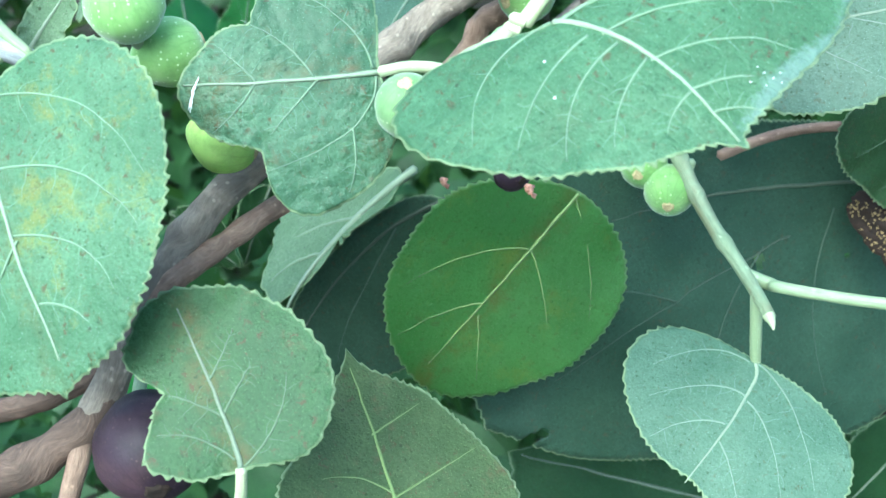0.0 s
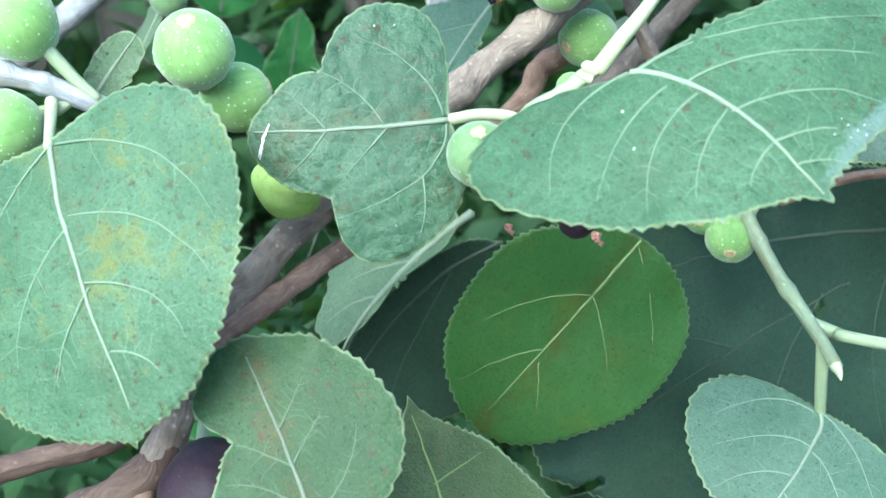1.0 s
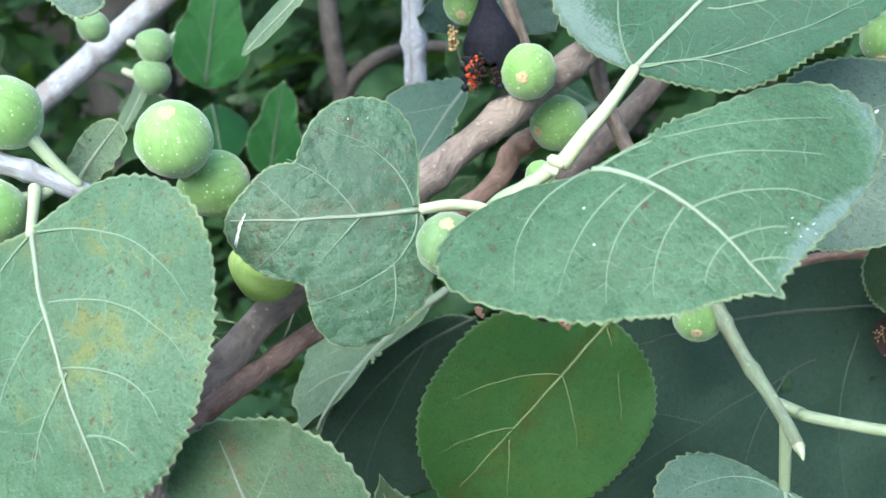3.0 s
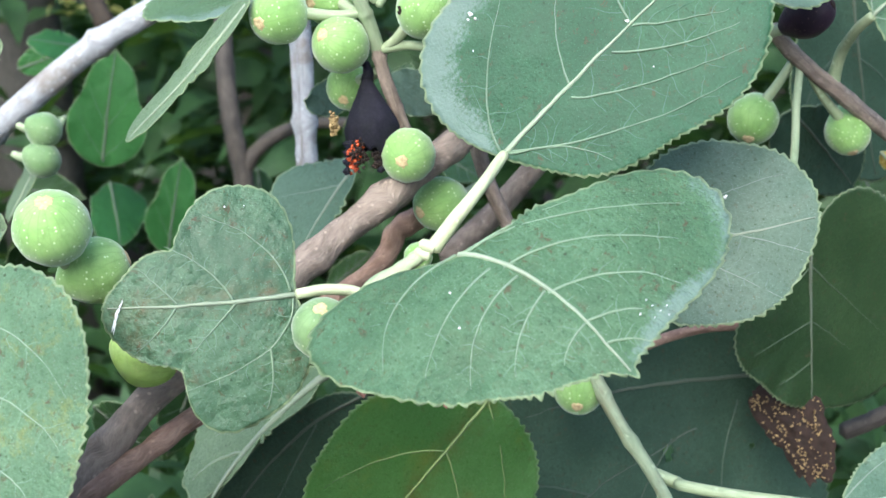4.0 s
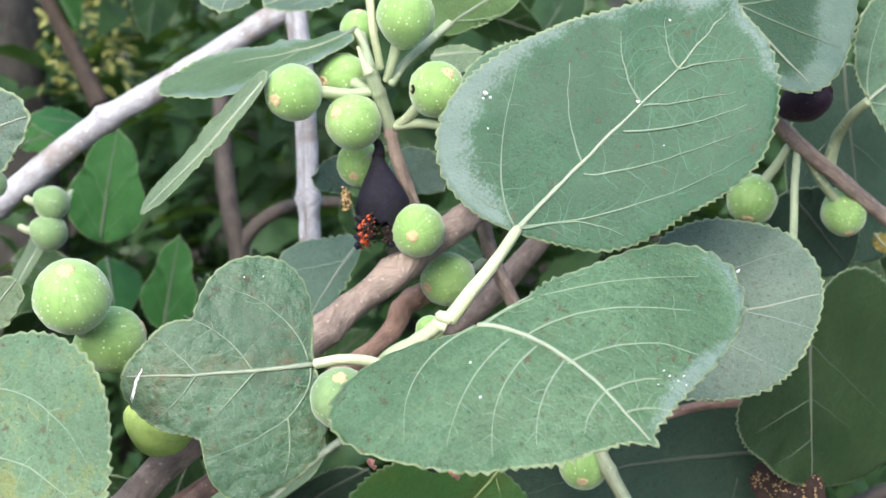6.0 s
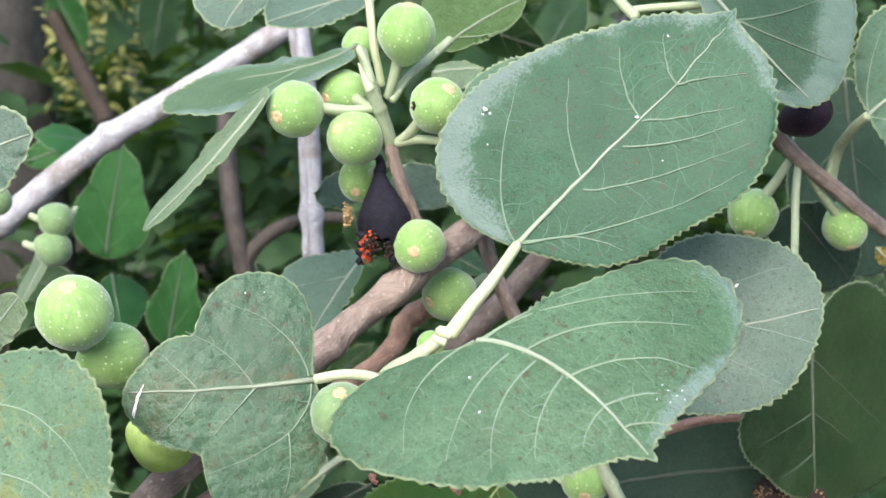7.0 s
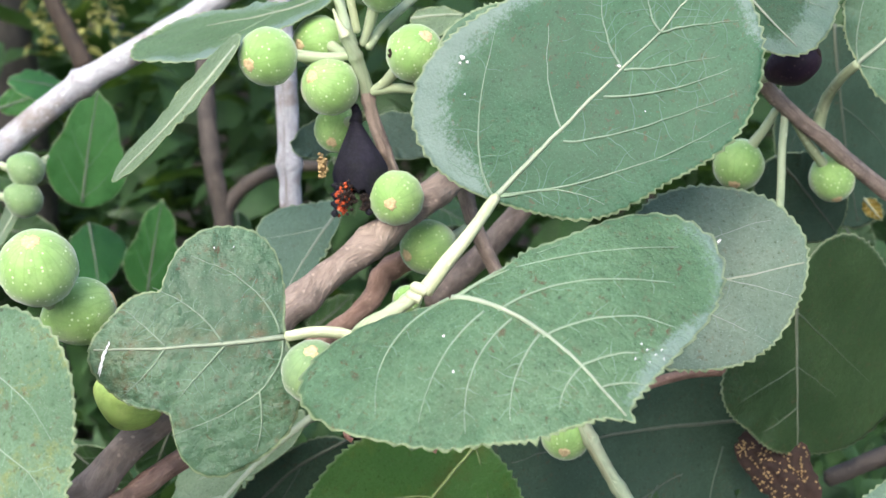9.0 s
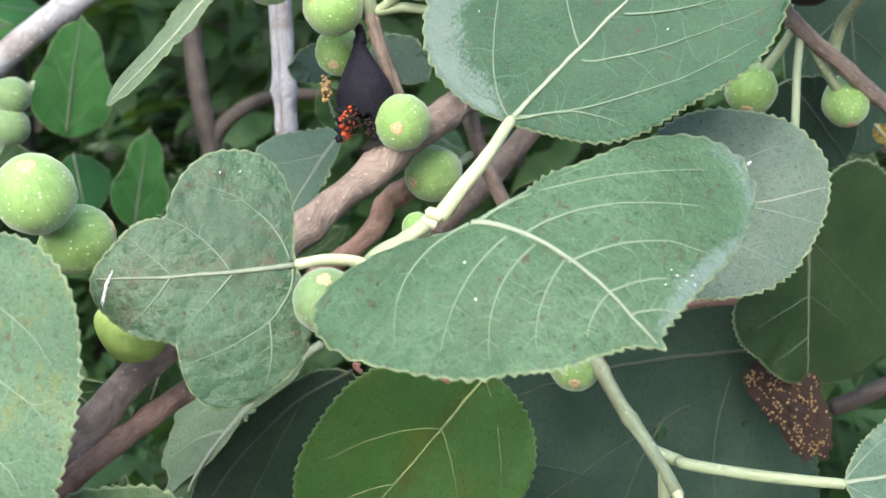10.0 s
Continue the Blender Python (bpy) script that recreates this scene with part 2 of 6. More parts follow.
def plain_material(name, dark, light, rough=0.6, scale=400.0, depth=0.0004):
    m = material(name)
    n = Nodes(m)
    at = n.tree.nodes.new("ShaderNodeTexCoord").outputs["Object"]
    grain = n.add("TexNoise", Vector=at, Scale=scale, Detail=4.0, Roughness=0.65)
    island = n.tree.nodes.new("ShaderNodeNewGeometry").outputs["Random Per Island"]
    tone = n.math("ADD", n.math("MULTIPLY", n.mask(grain.outputs[0], 0.3, 0.7), 0.6), n.math("MULTIPLY", island, 0.4))
    colour = n.mix(tone, dark, light)
    bump = n.add("Bump", Strength=0.5, Distance=depth, Height=grain.outputs[0])
    skin = n.add("BsdfPrincipled", Base_Color=colour, Roughness=rough, Normal=bump.outputs[0])
    out = n.tree.nodes.new("ShaderNodeOutputMaterial")
    n.link(skin.outputs[0], out.inputs[0])
    return m


leaf_green = leaf_material("leaf_green", (0.056, 0.118, 0.069), (0.086, 0.166, 0.100))
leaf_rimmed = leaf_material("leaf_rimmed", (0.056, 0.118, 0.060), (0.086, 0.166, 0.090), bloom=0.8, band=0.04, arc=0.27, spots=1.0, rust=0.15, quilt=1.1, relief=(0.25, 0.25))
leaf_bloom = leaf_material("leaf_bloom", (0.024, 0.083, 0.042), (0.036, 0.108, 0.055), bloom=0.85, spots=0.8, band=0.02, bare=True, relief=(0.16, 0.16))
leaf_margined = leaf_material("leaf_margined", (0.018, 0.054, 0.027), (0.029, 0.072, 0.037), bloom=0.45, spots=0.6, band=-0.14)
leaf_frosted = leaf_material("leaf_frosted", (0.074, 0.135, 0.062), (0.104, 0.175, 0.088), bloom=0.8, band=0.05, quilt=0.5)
leaf_quilted = leaf_material("leaf_quilted", (0.052, 0.106, 0.060), (0.078, 0.146, 0.084), spots=0.9, rust=0.75, quilt=1.6, rough=0.40, relief=(0.09, 0.28), along=0.35)
leaf_grey = leaf_material("leaf_grey", (0.074, 0.124, 0.090), (0.100, 0.155, 0.116), spots=0.5, rough=0.45)
leaf_mottled = leaf_material("leaf_mottled", (0.072, 0.144, 0.076), (0.108, 0.192, 0.108), yellow=0.55, spots=0.9, rust=0.25, quilt=1.1, relief=(0.18, 0.22), along=0.25)
leaf_rusty = leaf_material("leaf_rusty", (0.038, 0.082, 0.032), (0.058, 0.108, 0.045), rust=0.9, spots=1.0, along=0.5, quilt=0.9)
leaf_thin = leaf_material("leaf_thin", (0.078, 0.180, 0.050), (0.112, 0.228, 0.070), rust=0.15, yellow=0.42, thin=0.6, glow=(0.40, 0.80, 0.13), show=0.45, along=0.7)
leaf_freckled = leaf_material("leaf_freckled", (0.050, 0.078, 0.030), (0.074, 0.104, 0.042), rust=0.8, spots=0.9)
leaf_blue = leaf_material("leaf_blue", (0.082, 0.146, 0.100), (0.110, 0.176, 0.126), spots=0.4)
# shaded copy of the leaf greens; the shade on hidden leaves is in its colour
leaf_grey_shaded = leaf_material("leaf_grey_shaded", (0.027, 0.057, 0.037), (0.042, 0.078, 0.051), spots=0.6, thin=0.08, rough=0.55)
leaf_under = leaf_material("leaf_under", (0.120, 0.182, 0.100), (0.156, 0.220, 0.132), spots=0.2, quilt=0.8)
leaf_fresh = leaf_material("leaf_fresh", (0.030, 0.122, 0.030), (0.050, 0.170, 0.046), spots=0.2, thin=0.35)
leaf_light = leaf_material("leaf_light", (0.085, 0.160, 0.055), (0.125, 0.210, 0.085), spots=0.3, rust=0.2, thin=0.3)
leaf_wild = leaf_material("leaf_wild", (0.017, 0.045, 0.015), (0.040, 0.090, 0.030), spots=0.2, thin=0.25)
# darker olive green carries the shade of a leaf turned from the sky
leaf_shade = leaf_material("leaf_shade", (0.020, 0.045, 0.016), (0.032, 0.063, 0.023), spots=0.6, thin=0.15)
# darkest green, with the deep shade near the ground mixed into the colour
leaf_deep_shade = leaf_material("leaf_deep_shade", (0.016, 0.046, 0.016), (0.030, 0.070, 0.026), spots=0.3, thin=0.3)
# very bright straw tone stands in for sunlight on the distant patch
leaf_straw_sunlit = leaf_material("leaf_straw_sunlit", (0.30, 0.34, 0.09), (0.70, 0.68, 0.28), spots=0.2, thin=0.35, glow=(0.5, 0.4, 0.08))
leaf_yellowed = leaf_material("leaf_yellowed", (0.38, 0.27, 0.05), (0.52, 0.38, 0.09), spots=0.6, thin=0.3, glow=(0.5, 0.36, 0.06))
vein_pale = plain_material("vein_pale", (0.19, 0.255, 0.17), (0.26, 0.325, 0.225), 0.55, 900)
vein_mid = plain_material("vein_mid", (0.13, 0.20, 0.055), (0.20, 0.26, 0.09), 0.55, 900)
VEINS = {}
VEIN_GAIN = {"leaf_grey_shaded": 0.36, "leaf_shade": 0.46, "leaf_fresh": 0.42, "leaf_wild": 0.30, "leaf_bloom": 1.15, "leaf_margined": 0.85, "leaf_rimmed": 1.1, "leaf_frosted": 0.62, "leaf_rusty": 0.66}


def vein_tones(mat):
    """The midrib's, side veins' and fine veins' materials that go with a blade."""
    if mat.name not in VEINS:
        tones = []
        face = FACE[mat.name]
        pale = [v * VEIN_GAIN.get(mat.name, min(1.0, 0.30 + 4.0 * face[1])) for v in (0.27, 0.315, 0.225)]
        for kind, share in (("midrib", 0.92), ("side", 0.44), ("net", 0.09)):
            c = [share * p + (1 - share) * f * 1.25 for p, f in zip(pale, face)]
            tones.append(plain_material("vein_" + kind + "_" + mat.name, [v * 0.8 for v in c], [v * 1.08 for v in c], 0.6, 900))
        if mat.name in ("leaf_thin", "leaf_freckled"):
            tones = [vein_mid, vein_mid, tones[2]]
        VEINS[mat.name] = tones
    return VEINS[mat.name]


bark_pale = bark_material("bark_pale", (0.27, 0.27, 0.29), (0.45, 0.455, 0.49), 0.7, 70.0, 0.5, 0.0014, (0.19, 0.15, 0.125))
bark_brown = bark_material("bark_brown", (0.205, 0.154, 0.126), (0.345, 0.274, 0.230), stretch=0.35, depth=0.002)
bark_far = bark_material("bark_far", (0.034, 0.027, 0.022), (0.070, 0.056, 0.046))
bark_red = bark_material("bark_red", (0.23, 0.135, 0.102), (0.36, 0.235, 0.18), stretch=0.35, depth=0.002)
# bark_red darkened: the shade low in the shrub is put into this colour
bark_red_shaded = bark_material("bark_red_shaded", (0.085, 0.050, 0.040), (0.16, 0.100, 0.078), stretch=0.35, depth=0.002)
bark_trunk = bark_material("bark_trunk", (0.036, 0.033, 0.029), (0.080, 0.073, 0.064), scale=25.0, depth=0.006)
stalk_pale = bark_material("stalk_pale", (0.38, 0.43, 0.25), (0.55, 0.57, 0.39), 0.62, 70.0, 0.2, 0.0008, (0.33, 0.39, 0.20))
stalk_green = bark_material("stalk_green", (0.27, 0.33, 0.19), (0.38, 0.43, 0.28), 0.5, 60.0, 0.15, 0.0004, (0.23, 0.29, 0.16))
stalk_dull = bark_material("stalk_dull", (0.20, 0.25, 0.15), (0.31, 0.355, 0.235), 0.6, 60.0, 0.2, 0.0008, (0.20, 0.19, 0.11))
fig_green = fruit_material("fig_green", (0.195, 0.340, 0.098), (0.265, 0.415, 0.145), (0.60, 0.72, 0.44), fuzz=0.5)
# duller copy of fig_green: shade on the half-hidden figs is in the colour
fig_green_shaded = fruit_material("fig_green_shaded", (0.140, 0.235, 0.098), (0.190, 0.285, 0.130), (0.40, 0.46, 0.30), fuzz=0.4)
# lighter yellow-green skin stands in for light on the fig behind a leaf
fig_yellow_lit = fruit_material("fig_yellow_lit", (0.39, 0.58, 0.15), (0.50, 0.67, 0.22), (0.5, 0.55, 0.2), specks=0.3)
fig_purple = fruit_material("fig_purple", (0.022, 0.014, 0.024), (0.048, 0.030, 0.046), (0.16, 0.10, 0.10), 0.5, 0.4, (0.09, 0.045, 0.05))
fig_black = fruit_material("fig_black", (0.006, 0.006, 0.010), (0.014, 0.013, 0.021), (0.03, 0.03, 0.03), 0.75, 0.2, bloom=0.08)
eye_tan = plain_material("eye_tan", (0.30, 0.20, 0.09), (0.66, 0.54, 0.32), 0.8, 900, 0.0012)
flesh_red = plain_material("flesh_red", (0.14, 0.012, 0.008), (0.62, 0.11, 0.030), 0.25, 500)
flesh_pink = plain_material("flesh_pink", (0.42, 0.16, 0.12), (0.66, 0.36, 0.28), 0.4, 500)
crumb_tan = plain_material("crumb_tan", (0.16, 0.10, 0.045), (0.42, 0.30, 0.13), 0.7, 700)
pulp_brown = plain_material("pulp_brown", (0.008, 0.004, 0.003), (0.030, 0.013, 0.008), 0.9, 260, 0.0025)
fleck_white = plain_material("fleck_white", (0.7, 0.7, 0.68), (0.82, 0.82, 0.8), 0.7, 900)
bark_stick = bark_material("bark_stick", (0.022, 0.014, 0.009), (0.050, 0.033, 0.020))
soil = plain_material("soil", (0.018, 0.015, 0.011), (0.042, 0.034, 0.025), 0.95, 14, 0.01)


# ---- building helpers ----
def mesh_of(name, verts, faces, mat, uvs=None, smooth=True):
    me = bpy.data.meshes.new(name)
    me.from_pydata([tuple(v) for v in verts], [], faces)
    me.materials.append(mat)
    if smooth:
        me.polygons.foreach_set("use_smooth", [True] * len(me.polygons))
    for layer, values in (uvs or {}).items():
        data = me.uv_layers.new(name=layer).data
        index = np.empty(len(me.loops), dtype=np.int32)
        me.loops.foreach_get("vertex_index", index)
        data.foreach_set("uv", np.asarray(values, dtype=np.float32)[index].ravel())
    return me


def part(name, me, parent, label=""):
    ob = new(name, me)
    ob.parent = parent
    if label:
        ob["label"] = label
    return ob


def spline(points, steps):
    """A Catmull-Rom line through the points."""
    p = np.array(points, float)
    p = np.vstack([2 * p[0] - p[1], p, 2 * p[-1] - p[-2]])
    out = []
    for i in range(1, len(p) - 2):
        for k in range(steps):
            t = k / steps
            a, b, c, d = p[i - 1 : i + 3]
            out.append(0.5 * (2 * b + (c - a) * t + (2 * a - 5 * b + 4 * c - d) * t**2 + (3 * b - a - 3 * c + d) * t**3))
    out.append(p[-2])
    return np.array(out)


def tube(name, line, radii, mat, sides=12, cap=True, rough=0.0, seed=0):
    """A round rod along a line with a radius at each point."""
    line = np.asarray(line)
    verts, faces, uv = [], [], []
    ahead = np.gradient(line, axis=0)
    ahead /= np.linalg.norm(ahead, axis=1)[:, None] + 1e-12
    side = np.cross(ahead[0], (0.3, 0.1, 1.0))
    run = 0.0
    for i, (p, a, r) in enumerate(zip(line, ahead, radii)):
        side = side - a * (side @ a)
        side /= np.linalg.norm(side)
        up = np.cross(a, side)
        run += np.linalg.norm(p - line[i - 1]) if i else 0
        for k in range(sides):
            t = 2 * math.pi * k / sides
            w = side * math.cos(t) + up * math.sin(t)
            lump = 1 + rough * noise.noise(Vector(p * 90 + w * 1.3) + Vector((seed, 0, 0)))
            verts.append(p + w * r * lump)
            uv.append((run, r * t))
    n = len(line)
    for i in range(n - 1):
        for k in range(sides):
            j = (k + 1) % sides
            faces.append((i * sides + k, i * sides + j, (i + 1) * sides + j, (i + 1) * sides + k))
    if cap:
        for i, q in ((0, line[0] - ahead[0] * radii[0] * 0.5), (n - 1, line[-1] + ahead[-1] * radii[-1] * 0.6)):
            c = len(verts)
            verts.append(q)
            uv.append((run, 0))
            for k in range(sides):
                j = (k + 1) % sides
                faces.append((i * sides + j, i * sides + k, c) if i == 0 else (i * sides + k, i * sides + j, c))
    return mesh_of(name, verts, faces, mat, {"blade": uv})


fig_shrub = tagged(new("fig_shrub"), "spreading fig shrub with dusty green leaves and grey branches", "shrub")
undergrowth = tagged(new("wild_plant"), "bright green wild plant growing under the fig", "plant")


def leaf(label, base, tip, up, mat, bend=(0, 0, 0), outline=(), veins=(), seed=0, teeth=1.0, rib=1.0, point=0.0, holes=(), flecks=(), rings=14, parent=None, notches=(), droop=0.0, streaks=(), wave=1.0):
    """A leaf blade with a toothed rim; outline gives the rim's distance from the blade's middle as waves of the angle, veins as quadratic lines in the blade."""
    rng = random.Random(seed)
    base, tip, up = Vector(base), Vector(tip), Vector(up).normalized()
    long = (tip - base).length
    x = (tip - base) / long
    y = up.cross(x)
    arch, fold, cup = bend
    count = max(14, int(1.9 * outline[0] * 6.28 * long / 0.0078))
    angles = min(560, 5 * count)
    phase = rng.random() * 6

    def rise(u, v):
        h = arch * 4 * u * (1 - u) - droop * max(0.0, u - 0.7) ** 2 + fold * (math.sqrt(v * v + 0.0036) - 0.06) + cup * v * v
        return h + 0.010 * wave * noise.noise(Vector((u * 3.1, v * 3.1, seed * 1.7))) + 0.0035 * wave * noise.noise(Vector((u * 11, v * 11, seed)))

    def reach(t):
        near = (t + math.pi) % (2 * math.pi) - math.pi
        r = outline[0] + 2 * point * (math.exp(-abs(near / 0.09) ** 1.1) - 0.5 * math.exp(-((near / 0.26) ** 2)))
        for k in range(1, len(outline) // 2 + 1):
            r += outline[2 * k - 1] * math.cos(k * t) + outline[2 * k] * math.sin(k * t)
        for at, deep, wide in notches:
            r -= deep * math.exp(-(((t - at + math.pi) % (2 * math.pi) - math.pi) / wide) ** 2)
        return r

    def spot(u, v, lift=0.0):
        t = math.atan2(v, u - 0.45)
        f = math.hypot(v, u - 0.45) / max(reach(t), 0.02)
        ripple = 0.0024 * wave * f**4 * noise.noise(Vector((math.cos(t) * 3.5, math.sin(t) * 3.5, seed * 2.3)))
        return base + long * (u * x + v * y + rise(u, v) * up) + (lift + ripple) * up

    verts, uv, rim, faces = [spot(0.45, 0)], [(0.45 * long + seed, 0)], [(0, 0)], []
    for i in range(1, rings + 1):
        f = 1.0 if i == rings else 0.962 * (i / (rings - 1)) ** 0.85
        for k in range(angles):
            t = 2 * math.pi * k / angles
            r = reach(t)
            full = r
            if i == rings:
                wave = (t * count / 6.2832 + phase + 0.9 * noise.noise(Vector((math.cos(t) * 3, math.sin(t) * 3, seed)))) % 1.0
                size = 0.0024 / long * max(0.12, 0.62 + 0.75 * noise.noise(Vector((math.cos(t) * 5, math.sin(t) * 5, seed + 9)))) * min(1.0, 0.25 + 1.5 * abs(abs(t - math.pi)))
                r += teeth * size * (1.2 * wave if wave < 0.75 else 1.2 * (1 - wave) * 3) - 0.4 * size
            u, v = 0.45 + f * r * math.cos(t), f * r * math.sin(t)
            verts.append(spot(u, v))
            uv.append((u * long + seed, v * long))
            rim.append((1 - (1 - f) * full * long / 0.045 if f > 0 else 0, t / 6.2832))
    for k in range(angles):
        faces.append((0, 1 + k, 1 + (k + 1) % angles))
    for i in range(rings - 1):
        a, b = 1 + i * angles, 1 + (i + 1) * angles
        for k in range(angles):
            j = (k + 1) % angles
            mu, mv = (uv[a + k][0] - seed) / long, uv[a + k][1] / long
            if not any(math.hypot(mu - hu, mv - hv) < hr for hu, hv, hr in holes):
                faces.append((a + k, b + k, b + j, a + j))
    blade = part("leaf", mesh_of("leaf", verts, faces, mat, {"blade": uv, "rim": rim}), parent or (undergrowth if mat in (leaf_fresh, leaf_wild) else fig_shrub), label)
    thick = blade.modifiers.new("thickness", "SOLIDIFY")
    thick.thickness, thick.offset = 0.0004, -1
    tone_rib, tone_side, tone_net = vein_tones(mat)
    net_verts, net_faces = [], []
    for n, (u0, v0, u1, v1, u2, v2) in enumerate(veins):
        line, radii, flat = [], [], []
        main = n == 0 or (abs(v0) < 0.05 and abs(v2) < 0.05 and abs(v1) < 0.05)
        for k in range(19):
            t = k / 18
            cu, cv = 2 * u1 - (u0 + u2) / 2, 2 * v1 - (v0 + v2) / 2
            u = (1 - t) ** 2 * u0 + 2 * t * (1 - t) * cu + t * t * u2
            v = (1 - t) ** 2 * v0 + 2 * t * (1 - t) * cv + t * t * v2
            v += 0.007 * noise.noise(Vector((t * 5, n, seed))) + 0.005 * t * noise.noise(Vector((t * 14, n, seed + 3)))
            flat.append((u, v))
            thick_here = (0.00105 - 0.00076 * t if n == 0 else 0.00034 - 0.00022 * t if main else 0.00044 - 0.00034 * t) * rib * (1 + 0.25 * noise.noise(Vector((t * 17, n, seed))))
            line.append(np.array(spot(u, v, 0.00016 - 0.15 * thick_here)))
            radii.append(thick_here)
        part("midrib" if n == 0 else "side_vein", tube("vein", line, radii, tone_rib if main else tone_side, 6), blade)
        if len(veins) < 4 or mat in (leaf_thin, leaf_freckled, leaf_fresh, leaf_wild, leaf_grey_shaded):
            continue
        # short cross veins leave each vein on both sides
        for k in range(3, 18, 3):
            for turn_side in (1, -1):
                (ua, va), (ub, vb) = flat[k - 1], flat[min(k + 1, 18)]
                way = math.atan2(vb - va, ub - ua) + turn_side * rng.uniform(0.75, 1.15)
                span = rng.uniform(0.05, 0.13) * (1.15 - 0.5 * k / 18)
                u, v = flat[k]
                if n == 0:
                    span *= 0.6
                thread = []
                for j in range(7):
                    thread.append(np.array(spot(u, v, 0.00009)))
                    way += rng.uniform(-0.38, 0.38)
                    u, v = u + span / 6 * math.cos(way), v + span / 6 * math.sin(way)
                    if math.hypot(u - 0.45, v) > 0.95 * reach(math.atan2(v, u - 0.45)):
                        break
                if len(thread) > 3:
                    width = 0.00020 * rib
                    for j, q in enumerate(thread):
                        go = Vector(thread[min(j + 1, len(thread) - 1)] - thread[max(j - 1, 0)]).normalized()
                        over = go.cross(up).normalized() * width * (1 - 0.8 * j / len(thread))
                        base_i = len(net_verts)
                        net_verts += [Vector(q) - over, Vector(q) + up * 0.00008, Vector(q) + over]
                        if j:
                            p = base_i - 3
                            net_faces += [(p, p + 1, base_i + 1, base_i), (p + 1, p + 2, base_i + 2, base_i + 1)]
    if net_faces:
        part("vein_net", mesh_of("vein_net", net_verts, net_faces, tone_net), blade)["kind"] = "stuff"
    for n, (ua, va, ub, vb, wide) in enumerate(streaks):
        thread = []
        for k in range(13):
            f = k / 12
            stray = 0.012 * noise.noise(Vector((f * 6, n, seed + 5)))
            thread.append(np.array(spot(ua + (ub - ua) * f + stray, va + (vb - va) * f, 0.0001)))
        part("white_streak", tube("white_streak", thread, [wide * (0.25 + 0.75 * math.sin(math.pi * k / 12)) * (1 + 0.7 * noise.noise(Vector((k * 0.9, n, seed)))) for k in range(13)], fleck_white, 6), blade, "thin white scratch")
    for u, v, size in flecks:
        q = spot(u, v, 0.0002)
        bits = [q + Vector((rng.uniform(-1, 1), rng.uniform(-1, 1), rng.uniform(-1, 1))) * 0.0004 * size for _ in range(2)]
        part("white_fleck", tube("white_fleck", [np.array(bits[0]), np.array(q), np.array(bits[1] + 0.0006 * size * y)], [0.0002 * size, 0.00042 * size, 0.0002 * size], fleck_white, 6), blade, "tiny white fleck")
    return blade


def oval(a, b, lean=0.0, terms=9):
    """Waves of the rim's distance for a slim oval blade of half length a and half width b, broader towards the base as lean grows."""
    t = np.linspace(0, 2 * math.pi, 360, endpoint=False)
    r = a * b / np.sqrt((b * np.cos(t)) ** 2 + (a * np.sin(t)) ** 2) * (1 - lean * np.cos(t) * np.sin(t) ** 2)
    waves = [float(r.mean())]
    for k in range(1, terms):
        waves += [float(2 * (r * np.cos(k * t)).mean()), 0.0]
    return tuple(waves)


def stalk(name, label, points, r0, r1, mat, rings=0, knots=0.0, scars=()):
    """A branch, stem or stalk of the shrub: tapered, with bud rings and knots."""
    line = spline(points, 10)
    if len(points) > 8:
        for _ in range(60):
            line[1:-1] = 0.25 * line[:-2] + 0.5 * line[1:-1] + 0.25 * line[2:]
    rng = random.Random(len(label) * 7 + int(abs(points[0][0]) * 1e4))
    t = np.linspace(0, 1, len(line))
    radii = r0 + (r1 - r0) * t
    for _ in range(rings):
        radii = radii * (1 + (0.10 + 0.12 * rng.random()) * np.exp(-(((t - rng.uniform(0.08, 0.92)) * len(line) / 1.1) ** 2)))
    for at in scars:
        k = int(np.argmin(np.linalg.norm(line - np.array(at), axis=1)))
        radii = radii * (1 + 0.26 * np.exp(-(((np.arange(len(line)) - k) / 0.9) ** 2)) - 0.05 * np.exp(-(((np.arange(len(line)) - k - 3) / 1.2) ** 2)))
    if knots:
        radii = radii * (1 + knots * 0.16 * np.array([noise.noise(Vector((k * 14, rng.random() * 0.1, r0 * 900))) for k in t]))
    return part(name, tube(name, line, radii, mat, 16, True, 0.10 + 0.12 * knots, rng.random() * 9), fig_shrub, label)


